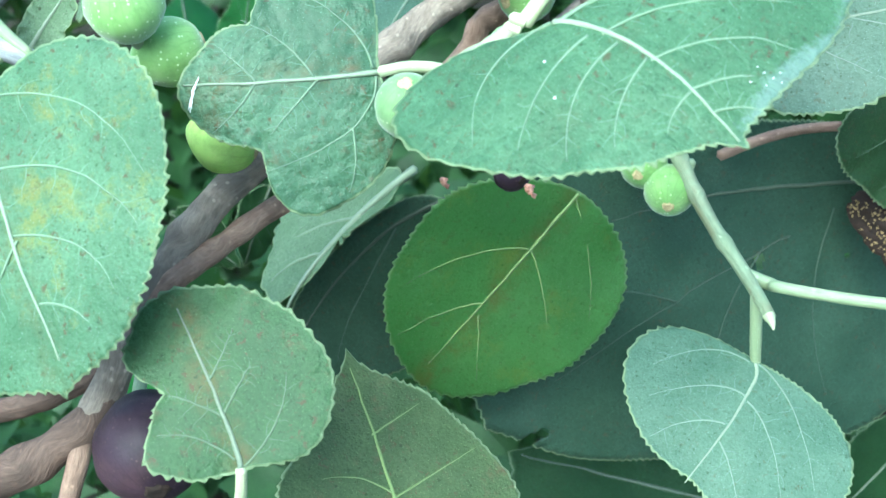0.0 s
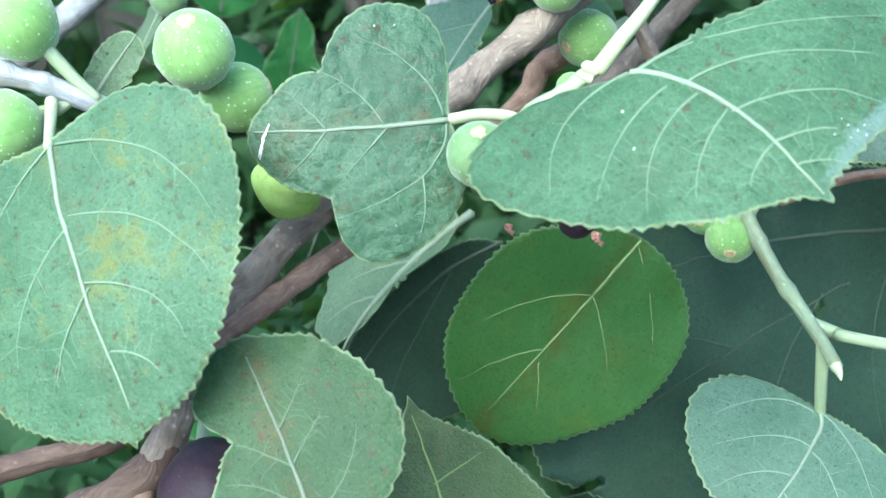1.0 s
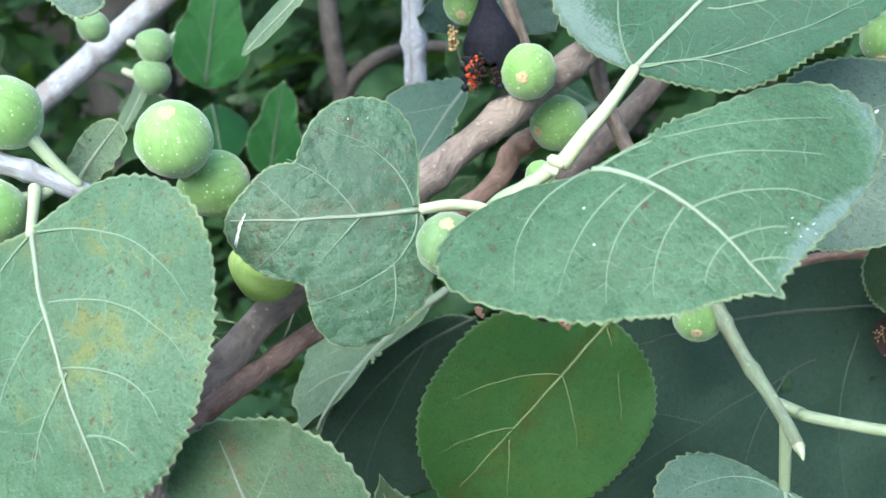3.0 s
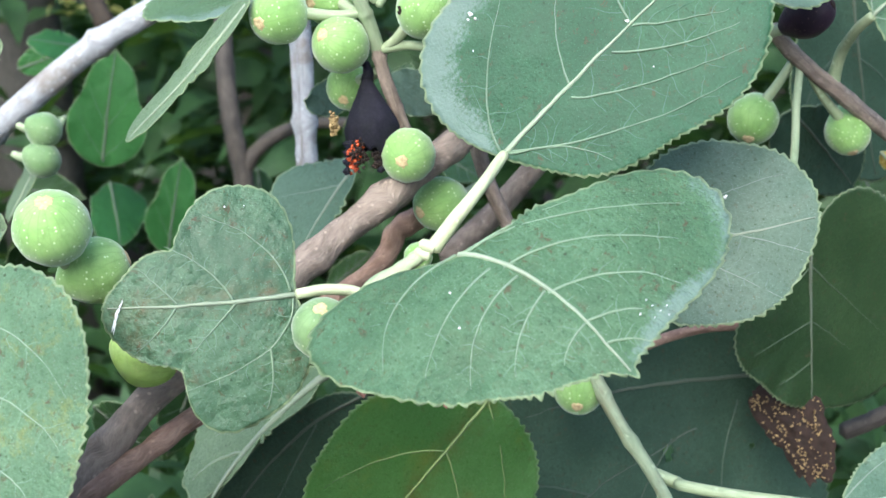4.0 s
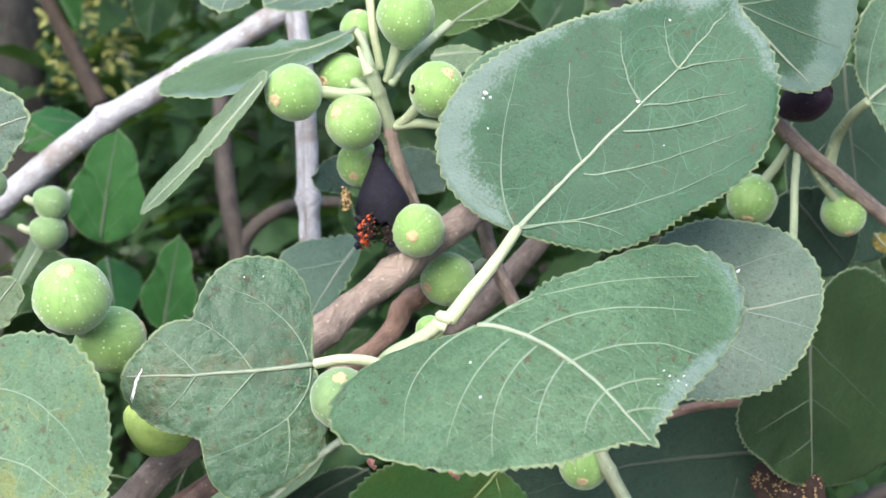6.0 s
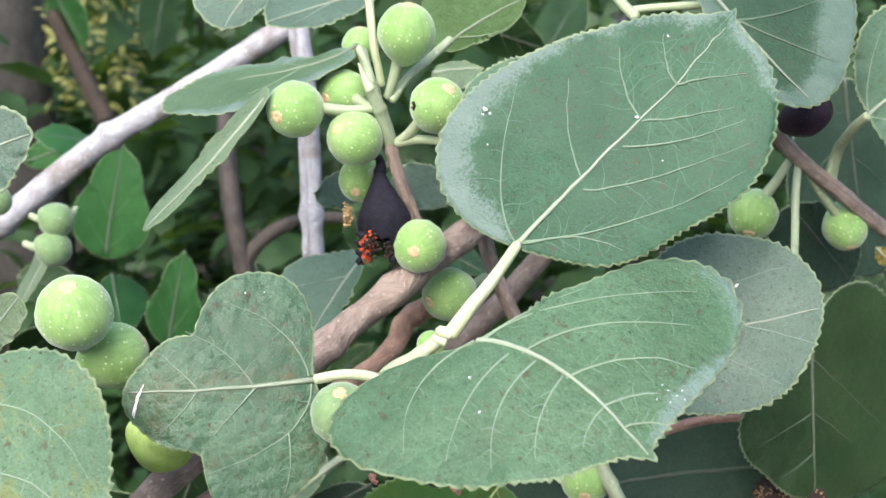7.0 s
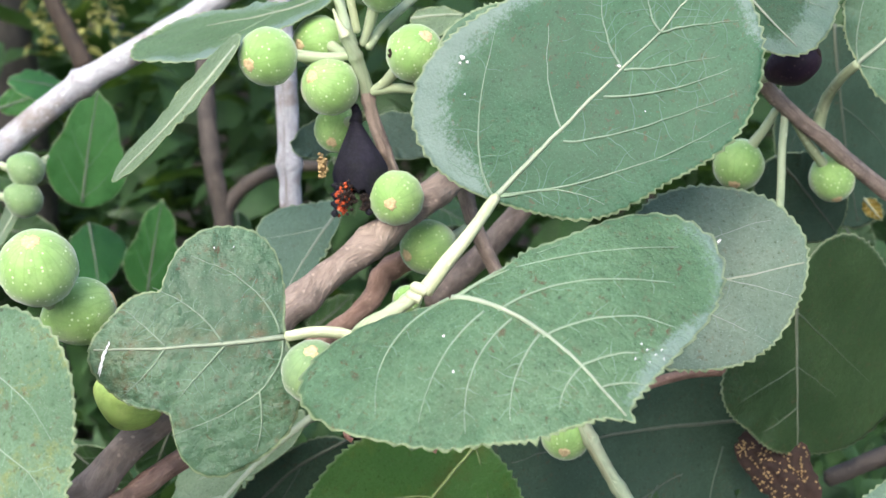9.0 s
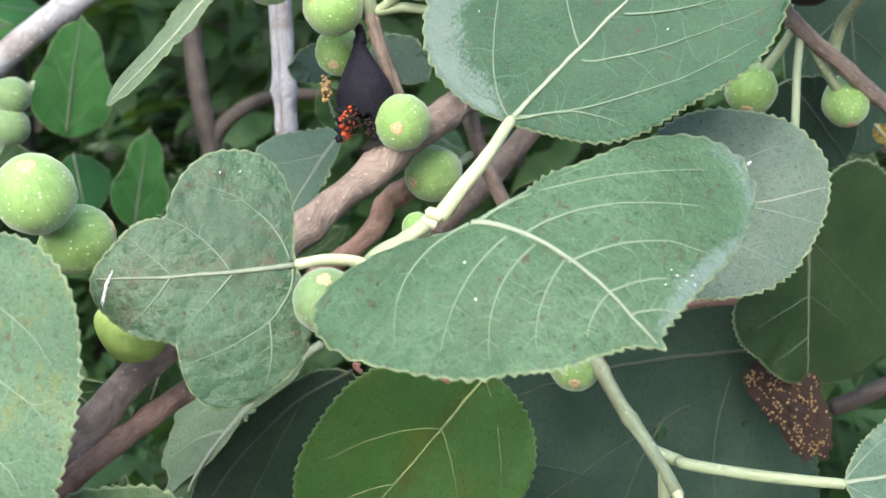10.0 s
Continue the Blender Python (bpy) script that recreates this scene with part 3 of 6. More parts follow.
def fig(label, centre, r, axis, mat, long=1.05, stalk_to=None):
    """A fig: a ribbed pear-shaped body with a neck, a scaly eye and a stalk."""
    thing = tagged(new("fig"), label, "fig", "figs on the shrub")
    thing.location = centre
    axis = Vector(axis).normalized()
    turn = axis.to_track_quat("Z", "Y")
    seed = r * 1e4 + centre[0] * 100
    verts, faces, uv = [], [], []
    sides, rows = 36, 22
    for i in range(rows + 1):
        s = math.pi * i / rows
        for k in range(sides):
            t = 2 * math.pi * k / sides
            wide = math.sin(s)
            z = math.cos(s)
            if z < 0:
                wide *= 1 - 0.22 * z * z
                z *= 1.0 + 0.12 * z * z
            if z > 0.9:
                z -= 0.35 * (z - 0.9)
            wide *= 1 + 0.016 * math.cos(11 * t + seed) * math.sin(s) + 0.02 * noise.noise(Vector((math.cos(t), math.sin(t), z * 2 + seed)))
            verts.append(turn @ Vector((wide * math.cos(t) * r, wide * math.sin(t) * r, z * r * long)))
            uv.append((k / sides, i / rows))
    for i in range(rows):
        for k in range(sides):
            j = (k + 1) % sides
            faces.append((i * sides + k, (i + 1) * sides + k, (i + 1) * sides + j, i * sides + j))
    part("skin", mesh_of("skin", verts, faces, mat, {"rib": uv}), thing)
    ev, ef = [], []
    for i, (rr, zz) in enumerate(((0.245, 0.925), (0.20, 0.985), (0.13, 1.000), (0.07, 0.978), (0.0, 0.965))):
        for k in range(14):
            t = 2 * math.pi * k / 14
            lump = 1 + 0.16 * math.sin(k * 2.6 + seed + i) + 0.10 * math.sin(k * 1.35 + seed)
            ev.append(turn @ Vector((rr * lump * math.cos(t) * r, rr * lump * math.sin(t) * r, (zz + 0.012 * math.sin(k * 3.1)) * r * long)))
    for i in range(4):
        for k in range(14):
            j = (k + 1) % 14
            ef.append((i * 14 + k, i * 14 + j, (i + 1) * 14 + j, (i + 1) * 14 + k))
    part("eye", mesh_of("eye", ev, ef, eye_tan if mat not in (fig_black, fig_purple) else pulp_brown), thing, "tan scaly eye" if mat not in (fig_black, fig_purple) else "")
    neck = turn @ Vector((0, 0, -1.15 * r * long))
    if stalk_to:
        end = Vector(stalk_to) - Vector(centre)
        # the neck bends to the side where the stalk leaves
        lead = end.normalized() * r * 0.93
        line = spline([lead * 0.8, lead * 1.12, (lead * 1.1 + end) / 2 + Vector((0, 0, -0.001)), end], 6)
        part("stalk", tube("stalk", line, np.linspace(0.0030, 0.0019, len(line)), stalk_green, 10), thing)
    else:
        line = spline([neck * 0.85, neck * 1.05, neck * 1.35 + Vector((0.001, 0.002, 0))], 5)
        part("stalk", tube("stalk", line, np.linspace(0.003, 0.0022, len(line)), stalk_green, 10), thing)
    return thing


def grains(name, centre, spread, count, size, mat, parent, seed, flat=1.0):
    """Many small seed grains as one mesh."""
    rng = random.Random(seed)
    verts, faces = [], []
    for _ in range(count):
        q = Vector([rng.gauss(0, 0.45) * s for s in spread]) + Vector(centre)
        b = len(verts)
        s = size * rng.uniform(0.6, 1.25)
        turn = Euler((rng.random() * 6, rng.random() * 6, 0)).to_matrix()
        for v in ((0, 0, 1), (1, 0, 0), (0, 1, 0), (-1, 0, 0), (0, -1, 0), (0, 0, -1)):
            verts.append(q + turn @ (Vector(v) * s * rng.uniform(0.75, 1.1)))
        for k in range(4):
            faces += [(b, b + 1 + k, b + 1 + (k + 1) % 4), (b + 5, b + 1 + (k + 1) % 4, b + 1 + k)]
    return part(name, mesh_of(name, verts, faces, mat), parent)


def split_fig(top, bottom, wide):
    """The overripe fig that hangs torn open, its flesh showing."""
    thing = tagged(new("fig"), "black overripe fig hanging torn open with red flesh", "fig", "figs on the shrub")
    thing.location = top
    down = Vector(bottom) - Vector(top)
    turn = down.to_track_quat("Z", "Y")
    tall = down.length
    sides, rows = 40, 24
    verts, faces = [], []
    for i in range(rows + 1):
        f = i / rows
        for k in range(sides):
            t = 2 * math.pi * k / sides
            end = 0.86 + 0.18 * noise.noise(Vector((math.cos(t) * 2.2, math.sin(t) * 2.2, 3))) + 0.02 * math.sin(5 * t)
            z = f * end
            rise = min(1.0, max(0.0, (z - 0.03) / 0.60))
            shape = 0.11 + 0.92 * (0.55 * rise + 0.45 * rise * rise * (3 - 2 * rise))
            if z > 0.6:
                shape *= 1 - 0.5 * ((z - 0.6) / 0.4) ** 2
            wrinkle = 1 + 0.012 * math.sin(11 * t + z * 4) + 0.07 * noise.noise(Vector((math.cos(t) * 1.5, math.sin(t) * 1.5, z * 3)))
            verts.append(turn @ Vector((shape * wide * wrinkle * math.cos(t), shape * wide * wrinkle * math.sin(t), z * tall)))
    for i in range(rows):
        for k in range(sides):
            j = (k + 1) % sides
            faces.append((i * sides + k, i * sides + j, (i + 1) * sides + j, (i + 1) * sides + k))
    skin = part("skin", mesh_of("skin", verts, faces, fig_black), thing)
    thick = skin.modifiers.new("thickness", "SOLIDIFY")
    thick.thickness, thick.offset = 0.0012, -1
    part("neck", tube("neck", spline([(0, 0, 0.003), (0.001, 0, -0.001), tuple(down * 0.12)], 5), np.linspace(0.0016, 0.003, 11), fig_black, 10), thing)
    for name, off, length in (("torn_flap", -0.95, 0.34), ("torn_flap", 0.20, 0.32), ("torn_flap", 0.6, 0.15)):
        side = Vector((1, 0, 0))
        a = down * 0.74 + side * off * wide * 0.8 - Vector((0, 0.4 * wide, 0))
        line = spline([tuple(a), tuple(a + down * length * 0.5 + side * off * 0.002), tuple(a + down * length + side * off * 0.004)], 6)
        flap = part(name, tube("torn_flap", line, [0.0026 + 0.0010 * math.sin(k * 1.9) - 0.00012 * k for k in range(len(line))], fig_black, 9, True, 0.5, 3 + off), thing)
        grains("flesh", tuple(a + down * length * 0.62 - Vector((0, 0.0018, 0))), (0.0022, 0.0012, 0.0042), 70, 0.0010, flesh_red if off < 0 else pulp_brown, flap, int(off * 100))
    grains("flesh", tuple(down * 0.80 - Vector((0.007, 0.009, 0))), (0.0026, 0.0026, 0.0042), 90, 0.0009, flesh_red, thing, 8)
    grains("pulp", tuple(down * 0.82 - Vector((0.006, 0.009, 0))), (0.0036, 0.003, 0.0052), 170, 0.0010, pulp_brown, thing, 9)
    return thing


def crumbs(centre, wide, count):
    thing = tagged(new("fruit_crumbs"), "tan crumbs of dried fruit seeds stuck to a fig", "crumbs", kind="stuff")
    grains("seed", centre, (wide * 0.38, wide * 0.5, wide * 1.05), count, 0.0011, crumb_tan, thing, 5)


def pulp_spot(centre, wide):
    thing = tagged(new("fruit_pulp"), "pink crumb of split fig pulp under a leaf", "fruit")
    thing.location = centre
    grains("pulp", (0, 0, 0), (wide, wide, wide), 26, 0.0011, flesh_pink, thing, 21)


def seed_mass(centre, top, bottom):
    """A fallen split fig: a brown mat of pulp with many tan seeds on it."""
    thing = tagged(new("rotten_fig"), "brown rotten fig pulp studded with tan seeds on a leaf", "fruit")
    thing.location = centre
    along = Vector(bottom) - Vector(top)
    eye = Vector((0.02, -0.32, 1.2))
    up = (eye - Vector(centre)).normalized()
    across = along.cross(up).normalized()
    faces = []
    rng = random.Random(11)
    rings, sides = 14, 70

    def lump(f, t):
        r = 1 + 0.30 * noise.noise(Vector((math.cos(t) * 1.8, math.sin(t) * 1.8, 7.7))) + 0.14 * noise.noise(Vector((math.cos(t) * 7, math.sin(t) * 7, 1.1)))
        q = along * 0.52 * f * r * math.cos(t) + across * 0.015 * f * r * math.sin(t) * (1 + 0.35 * math.cos(t + 2.6))
        high = 0.004 * (1 - f**3) * (0.7 + 0.9 * noise.noise(q * 160) + 0.5 * noise.noise(q * 420))
        return q + up * (high - 0.002)

    verts = [lump(0, 0)]
    for i in range(1, rings + 1):
        for k in range(sides):
            verts.append(lump(i / rings, 2 * math.pi * k / sides))
    faces = [(0, 1 + k, 1 + (k + 1) % sides) for k in range(sides)]
    for i in range(rings - 1):
        for k in range(sides):
            j = (k + 1) % sides
            faces.append((1 + i * sides + k, 1 + (i + 1) * sides + k, 1 + (i + 1) * sides + j, 1 + i * sides + j))
    part("pulp", mesh_of("pulp", verts, faces, pulp_brown), thing, "dark brown sticky pulp")
    sv, sf = [], []
    for _ in range(420):
        f, t = math.sqrt(rng.random()) * 0.95, rng.random() * 6.28
        if noise.noise(Vector((f * math.cos(t) * 4, f * math.sin(t) * 4, 2))) < -0.08:
            continue
        q = lump(f, t) + up * 0.0003
        b, s = len(sv), rng.uniform(0.0004, 0.0008)
        turn = Euler((rng.random() * 6, rng.random() * 6, 0)).to_matrix()
        for v in ((0, 0, 1), (1, 0, 0), (0, 1, 0), (-1, 0, 0), (0, -1, 0), (0, 0, -1)):
            sv.append(q + turn @ (Vector(v) * s))
        for k in range(4):
            sf += [(b, b + 1 + k, b + 1 + (k + 1) % 4), (b + 5, b + 1 + (k + 1) % 4, b + 1 + k)]
    part("seeds", mesh_of("seeds", sv, sf, crumb_tan), thing, "small tan seeds")["kind"] = "stuff"


# ---- ground and distance ----
gv, gf = [], []
steps = [-400, -100, -30, -10, -4, -2, -1, -0.5, 0, 0.5, 1, 1.5, 2, 2.5, 3, 4, 6, 10, 30, 100, 400]
for gy in steps:
    for gx in steps:
        gv.append((gx, gy, 0.03 * noise.noise(Vector((gx * 2, gy * 2, 0))) if abs(gx) < 8 and abs(gy) < 8 else 0))
for a in range(len(steps) - 1):
    for b in range(len(steps) - 1):
        i = a * len(steps) + b
        gf.append((i, i + 1, i + 1 + len(steps), i + len(steps)))
tagged(new("ground", mesh_of("ground", gv, gf, soil)), "dark bare soil under the shrub", "ground", kind="structure")


def foliage(name, label, category, low, high, count, size, mat, seed, droop=0.3, slim=0.45):
    """A mass of small leaves filling a box."""
    rng = random.Random(seed)
    verts, faces, uv = [], [], []
    made = 0
    while made < count:
        fx, fy, fz = (rng.random() for _ in range(3))
        lump = noise.noise(Vector((fx * 4, fy * 4, seed)))
        if (2 * abs(fx - 0.5)) ** 3 + (2 * abs(fy - 0.5)) ** 3 > 0.95 + 0.5 * lump or fz > 0.86 + 0.4 * noise.noise(Vector((fx * 6, fy * 6, seed + 5))):
            continue
        made += 1
        q = Vector([a + f * (b - a) for a, b, f in zip(low, high, (fx, fy, fz))])
        s = size * rng.uniform(0.5, 1.3)
        turn = Euler((rng.gauss(-0.5, 0.5), rng.gauss(0, 0.5), rng.random() * 6.28)).to_matrix()
        b = len(verts)
        w = slim * rng.uniform(0.7, 1.2)
        for px, py, pz in ((0, 0, 0), (0.3, w * 0.42, 0.04), (0.6, w * 0.38, 0.0), (1, 0, -droop), (0.6, -w * 0.38, 0.0), (0.3, -w * 0.42, 0.04), (0.3, 0, 0), (0.6, 0, -0.05)):
            verts.append(q + turn @ Vector((px * s, py * s, pz * s)))
            uv.append((px * s + rng.random() * 0.001 + seed, py * s))
        faces += [(b, b + 6, b + 1), (b, b + 5, b + 6), (b + 6, b + 7, b + 2, b + 1), (b + 5, b + 4, b + 7, b + 6), (b + 7, b + 3, b + 2), (b + 4, b + 3, b + 7)]
    me = mesh_of(name, verts, faces, mat, {"blade": uv, "rim": [(0.3, 0)] * len(verts)})
    return tagged(new(name, me), label, category, kind="stuff")


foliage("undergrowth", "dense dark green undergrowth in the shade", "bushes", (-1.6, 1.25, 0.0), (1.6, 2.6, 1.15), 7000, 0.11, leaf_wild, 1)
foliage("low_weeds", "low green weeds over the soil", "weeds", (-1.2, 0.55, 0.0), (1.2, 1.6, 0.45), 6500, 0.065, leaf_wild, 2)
# unseen leaf walls added beside and behind the view to cut low sky light
foliage("hedge", "unseen leaf wall added to block low sky light at the side", "hedge", (-5.5, -4.5, 0.0), (-4.0, 3.5, 3.0), 3000, 0.30, leaf_wild, 6)
foliage("hedge", "unseen leaf wall added to block low sky light at the side", "hedge", (4.0, -4.5, 0.0), (5.5, 3.5, 3.0), 3000, 0.30, leaf_wild, 7)
foliage("hedge", "unseen leaf wall added to block low sky light from behind", "hedge", (-4.5, -6.0, 0.0), (4.5, -4.8, 2.2), 3000, 0.30, leaf_wild, 8)
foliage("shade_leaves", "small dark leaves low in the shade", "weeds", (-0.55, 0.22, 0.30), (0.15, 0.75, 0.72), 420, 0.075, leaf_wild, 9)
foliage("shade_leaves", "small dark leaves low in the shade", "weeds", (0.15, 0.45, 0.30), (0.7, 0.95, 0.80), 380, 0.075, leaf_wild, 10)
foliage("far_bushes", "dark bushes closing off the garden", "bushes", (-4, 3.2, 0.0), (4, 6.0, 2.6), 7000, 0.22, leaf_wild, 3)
TRUNK_FOOT = (-0.708, 1.573)
TRUNK_WIDE = 0.070
DRY_PATCH = (-0.510, 1.382, 0.920)
tx, ty = TRUNK_FOOT
trunk_line = spline([(tx, ty, -0.05), (tx + 0.01, ty, 0.5), (tx, ty, 1.1), (tx - 0.02, ty + 0.02, 1.9), (tx - 0.08, ty + 0.05, 2.8)], 8)
tree = tagged(new("tree"), "grey-brown tree trunk standing in the undergrowth", "tree")
part("trunk", tube("trunk", trunk_line, np.linspace(TRUNK_WIDE * 1.1, TRUNK_WIDE * 0.9, len(trunk_line)), bark_trunk, 20, True, 0.15), tree)

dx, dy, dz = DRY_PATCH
foliage("dry_grass", "yellow-green grass and leaves with sunlight put into their colour", "grass", (dx - 0.065, dy - 0.04, dz - 0.08), (dx + 0.065, dy + 0.10, dz + 0.17), 300, 0.024, leaf_straw_sunlit, 4, slim=0.3)

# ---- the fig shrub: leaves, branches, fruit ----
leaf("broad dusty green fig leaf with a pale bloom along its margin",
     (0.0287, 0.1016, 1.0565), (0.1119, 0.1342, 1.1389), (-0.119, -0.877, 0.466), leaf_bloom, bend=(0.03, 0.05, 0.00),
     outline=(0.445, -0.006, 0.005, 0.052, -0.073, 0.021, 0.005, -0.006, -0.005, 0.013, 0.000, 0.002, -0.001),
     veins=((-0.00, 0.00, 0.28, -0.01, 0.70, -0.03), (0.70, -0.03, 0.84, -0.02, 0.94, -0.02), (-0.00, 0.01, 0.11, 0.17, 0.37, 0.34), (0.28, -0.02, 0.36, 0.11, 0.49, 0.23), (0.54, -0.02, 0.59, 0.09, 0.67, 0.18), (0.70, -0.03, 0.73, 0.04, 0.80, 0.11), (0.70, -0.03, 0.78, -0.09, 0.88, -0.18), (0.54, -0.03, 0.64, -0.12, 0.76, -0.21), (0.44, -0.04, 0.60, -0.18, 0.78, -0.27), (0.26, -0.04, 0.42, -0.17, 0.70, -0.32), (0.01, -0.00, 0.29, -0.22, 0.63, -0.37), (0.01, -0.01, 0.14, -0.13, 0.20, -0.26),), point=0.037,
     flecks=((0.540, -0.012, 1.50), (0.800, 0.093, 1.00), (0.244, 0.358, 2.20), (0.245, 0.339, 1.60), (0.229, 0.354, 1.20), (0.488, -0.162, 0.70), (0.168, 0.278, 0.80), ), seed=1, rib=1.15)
leaf("lobed dusty green fig leaf with a quilted surface",
     (-0.0448, 0.0602, 1.0199), (-0.1124, 0.0493, 1.0201), (0.141, -0.858, 0.494), leaf_quilted, bend=(0.03, -0.05, -0.08),
     outline=(0.519, -0.069, 0.035, -0.038, -0.000, 0.106, -0.001, 0.021, -0.002, -0.002, 0.018, -0.017, 0.004, -0.001, -0.004, 0.009, -0.000, 0.006, 0.001),
     veins=((-0.00, 0.00, 0.46, 0.02, 0.95, -0.00), (0.03, -0.02, 0.16, -0.26, 0.45, -0.44), (0.32, 0.01, 0.45, -0.16, 0.65, -0.29), (0.60, 0.01, 0.68, -0.08, 0.78, -0.18), (0.30, 0.02, 0.43, 0.15, 0.55, 0.27), (0.60, 0.02, 0.71, 0.15, 0.83, 0.24), (0.02, 0.02, 0.16, 0.27, 0.59, 0.45), (0.15, 0.27, 0.15, 0.43, 0.19, 0.57),),
     flecks=((0.335, -0.477, 0.90), (0.236, -0.478, 0.50), (0.105, -0.200, 0.50), ), seed=2, teeth=0.55, notches=((1.20, 0.045, 0.10), (0.86, -0.035, 0.22), (-1.02, 0.022, 0.10)), droop=0.55, streaks=((0.872, -0.035, 0.936, 0.120, 0.00055), (0.900, 0.010, 0.925, 0.135, 0.00028)))
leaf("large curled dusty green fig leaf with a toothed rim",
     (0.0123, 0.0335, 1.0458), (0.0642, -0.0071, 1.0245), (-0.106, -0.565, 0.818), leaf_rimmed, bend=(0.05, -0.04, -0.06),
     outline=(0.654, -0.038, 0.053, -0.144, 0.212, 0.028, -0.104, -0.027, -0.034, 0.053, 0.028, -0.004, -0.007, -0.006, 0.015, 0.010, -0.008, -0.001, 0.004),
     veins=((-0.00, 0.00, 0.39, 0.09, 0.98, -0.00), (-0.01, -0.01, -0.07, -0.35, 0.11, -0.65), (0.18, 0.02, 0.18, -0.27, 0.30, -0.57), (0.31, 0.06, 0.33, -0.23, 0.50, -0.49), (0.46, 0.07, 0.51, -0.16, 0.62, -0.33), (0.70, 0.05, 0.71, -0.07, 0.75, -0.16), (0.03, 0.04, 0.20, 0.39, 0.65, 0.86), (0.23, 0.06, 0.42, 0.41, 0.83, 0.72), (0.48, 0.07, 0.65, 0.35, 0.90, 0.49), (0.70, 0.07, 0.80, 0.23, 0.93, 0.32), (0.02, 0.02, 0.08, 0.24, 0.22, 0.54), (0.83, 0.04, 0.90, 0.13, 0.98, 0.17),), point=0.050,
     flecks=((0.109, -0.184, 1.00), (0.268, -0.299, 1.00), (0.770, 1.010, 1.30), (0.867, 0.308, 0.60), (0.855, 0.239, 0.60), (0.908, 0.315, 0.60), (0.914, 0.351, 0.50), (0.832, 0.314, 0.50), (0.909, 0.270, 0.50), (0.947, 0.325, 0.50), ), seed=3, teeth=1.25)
leaf("grey-green fig leaf behind the foremost leaves",
     (0.0796, 0.1292, 1.0067), (0.1545, 0.1250, 1.0218), (-0.170, -0.751, 0.638), leaf_grey, bend=(0.00, 0.00, 0.00),
     outline=(0.509, 0.032, 0.009, -0.006, 0.025, 0.017, 0.002, -0.007, 0.009, 0.003, 0.006, -0.000, -0.003),
     veins=((-0.00, 0.00, 0.47, -0.03, 0.97, -0.01), (0.09, -0.01, 0.46, 0.18, 0.86, 0.25), (0.21, -0.01, 0.47, -0.21, 0.72, -0.40), (0.51, -0.01, 0.70, -0.09, 0.90, -0.19),), seed=4)
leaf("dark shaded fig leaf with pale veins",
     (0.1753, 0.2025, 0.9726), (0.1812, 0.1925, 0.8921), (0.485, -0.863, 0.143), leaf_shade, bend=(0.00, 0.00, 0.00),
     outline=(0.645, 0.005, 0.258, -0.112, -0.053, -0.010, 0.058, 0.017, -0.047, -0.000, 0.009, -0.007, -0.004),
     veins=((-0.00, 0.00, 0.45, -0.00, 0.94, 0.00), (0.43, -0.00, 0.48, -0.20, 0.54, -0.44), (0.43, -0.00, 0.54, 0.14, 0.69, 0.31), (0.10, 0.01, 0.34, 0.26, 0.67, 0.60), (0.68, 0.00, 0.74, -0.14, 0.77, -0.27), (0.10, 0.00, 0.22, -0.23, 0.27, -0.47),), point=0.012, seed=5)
leaf("yellow-mottled green fig leaf on a short white stalk",
     (-0.1731, 0.0364, 1.0218), (-0.1352, -0.0276, 0.9502), (-0.241, -0.783, 0.573), leaf_mottled, bend=(0.03, -0.03, -0.05),
     outline=(0.547, -0.027, -0.001, -0.036, -0.008, 0.051, 0.013, -0.013, -0.000, 0.005, 0.000, -0.002, 0.001, 0.002, 0.001),
     veins=((-0.00, -0.00, 0.38, -0.01, 0.89, 0.02), (0.01, 0.02, 0.18, 0.33, 0.47, 0.47), (0.26, 0.01, 0.39, 0.27, 0.62, 0.40), (0.48, 0.00, 0.60, 0.20, 0.79, 0.27), (0.71, 0.02, 0.77, 0.12, 0.88, 0.18), (0.01, -0.01, 0.13, -0.21, 0.32, -0.41), (0.29, 0.00, 0.44, -0.21, 0.63, -0.31), (0.50, 0.01, 0.63, -0.13, 0.74, -0.19),), point=0.024, seed=6)
leaf("small round fig leaf with an insect-bitten edge",
     (-0.0840, -0.0297, 0.9243), (-0.1099, 0.0098, 0.9644), (0.031, -0.701, 0.712), leaf_rusty, bend=(0.03, 0.02, -0.05),
     outline=(0.509, 0.007, -0.114, 0.031, 0.011, 0.057, 0.035, -0.030, 0.023, -0.009, -0.008, 0.002, -0.009, 0.007, 0.004, 0.004, -0.000, 0.002, 0.008, -0.003, 0.005, -0.005, -0.004, 0.002, -0.004),
     veins=((0.01, -0.00, 0.32, -0.02, 0.91, 0.01), (0.29, -0.01, 0.44, 0.13, 0.50, 0.22), (0.06, 0.01, 0.23, 0.14, 0.33, 0.33), (0.01, -0.02, 0.15, -0.25, 0.36, -0.39), (0.30, -0.03, 0.42, -0.17, 0.47, -0.24), (0.49, -0.02, 0.59, -0.13, 0.69, -0.22),), point=0.009, seed=7)
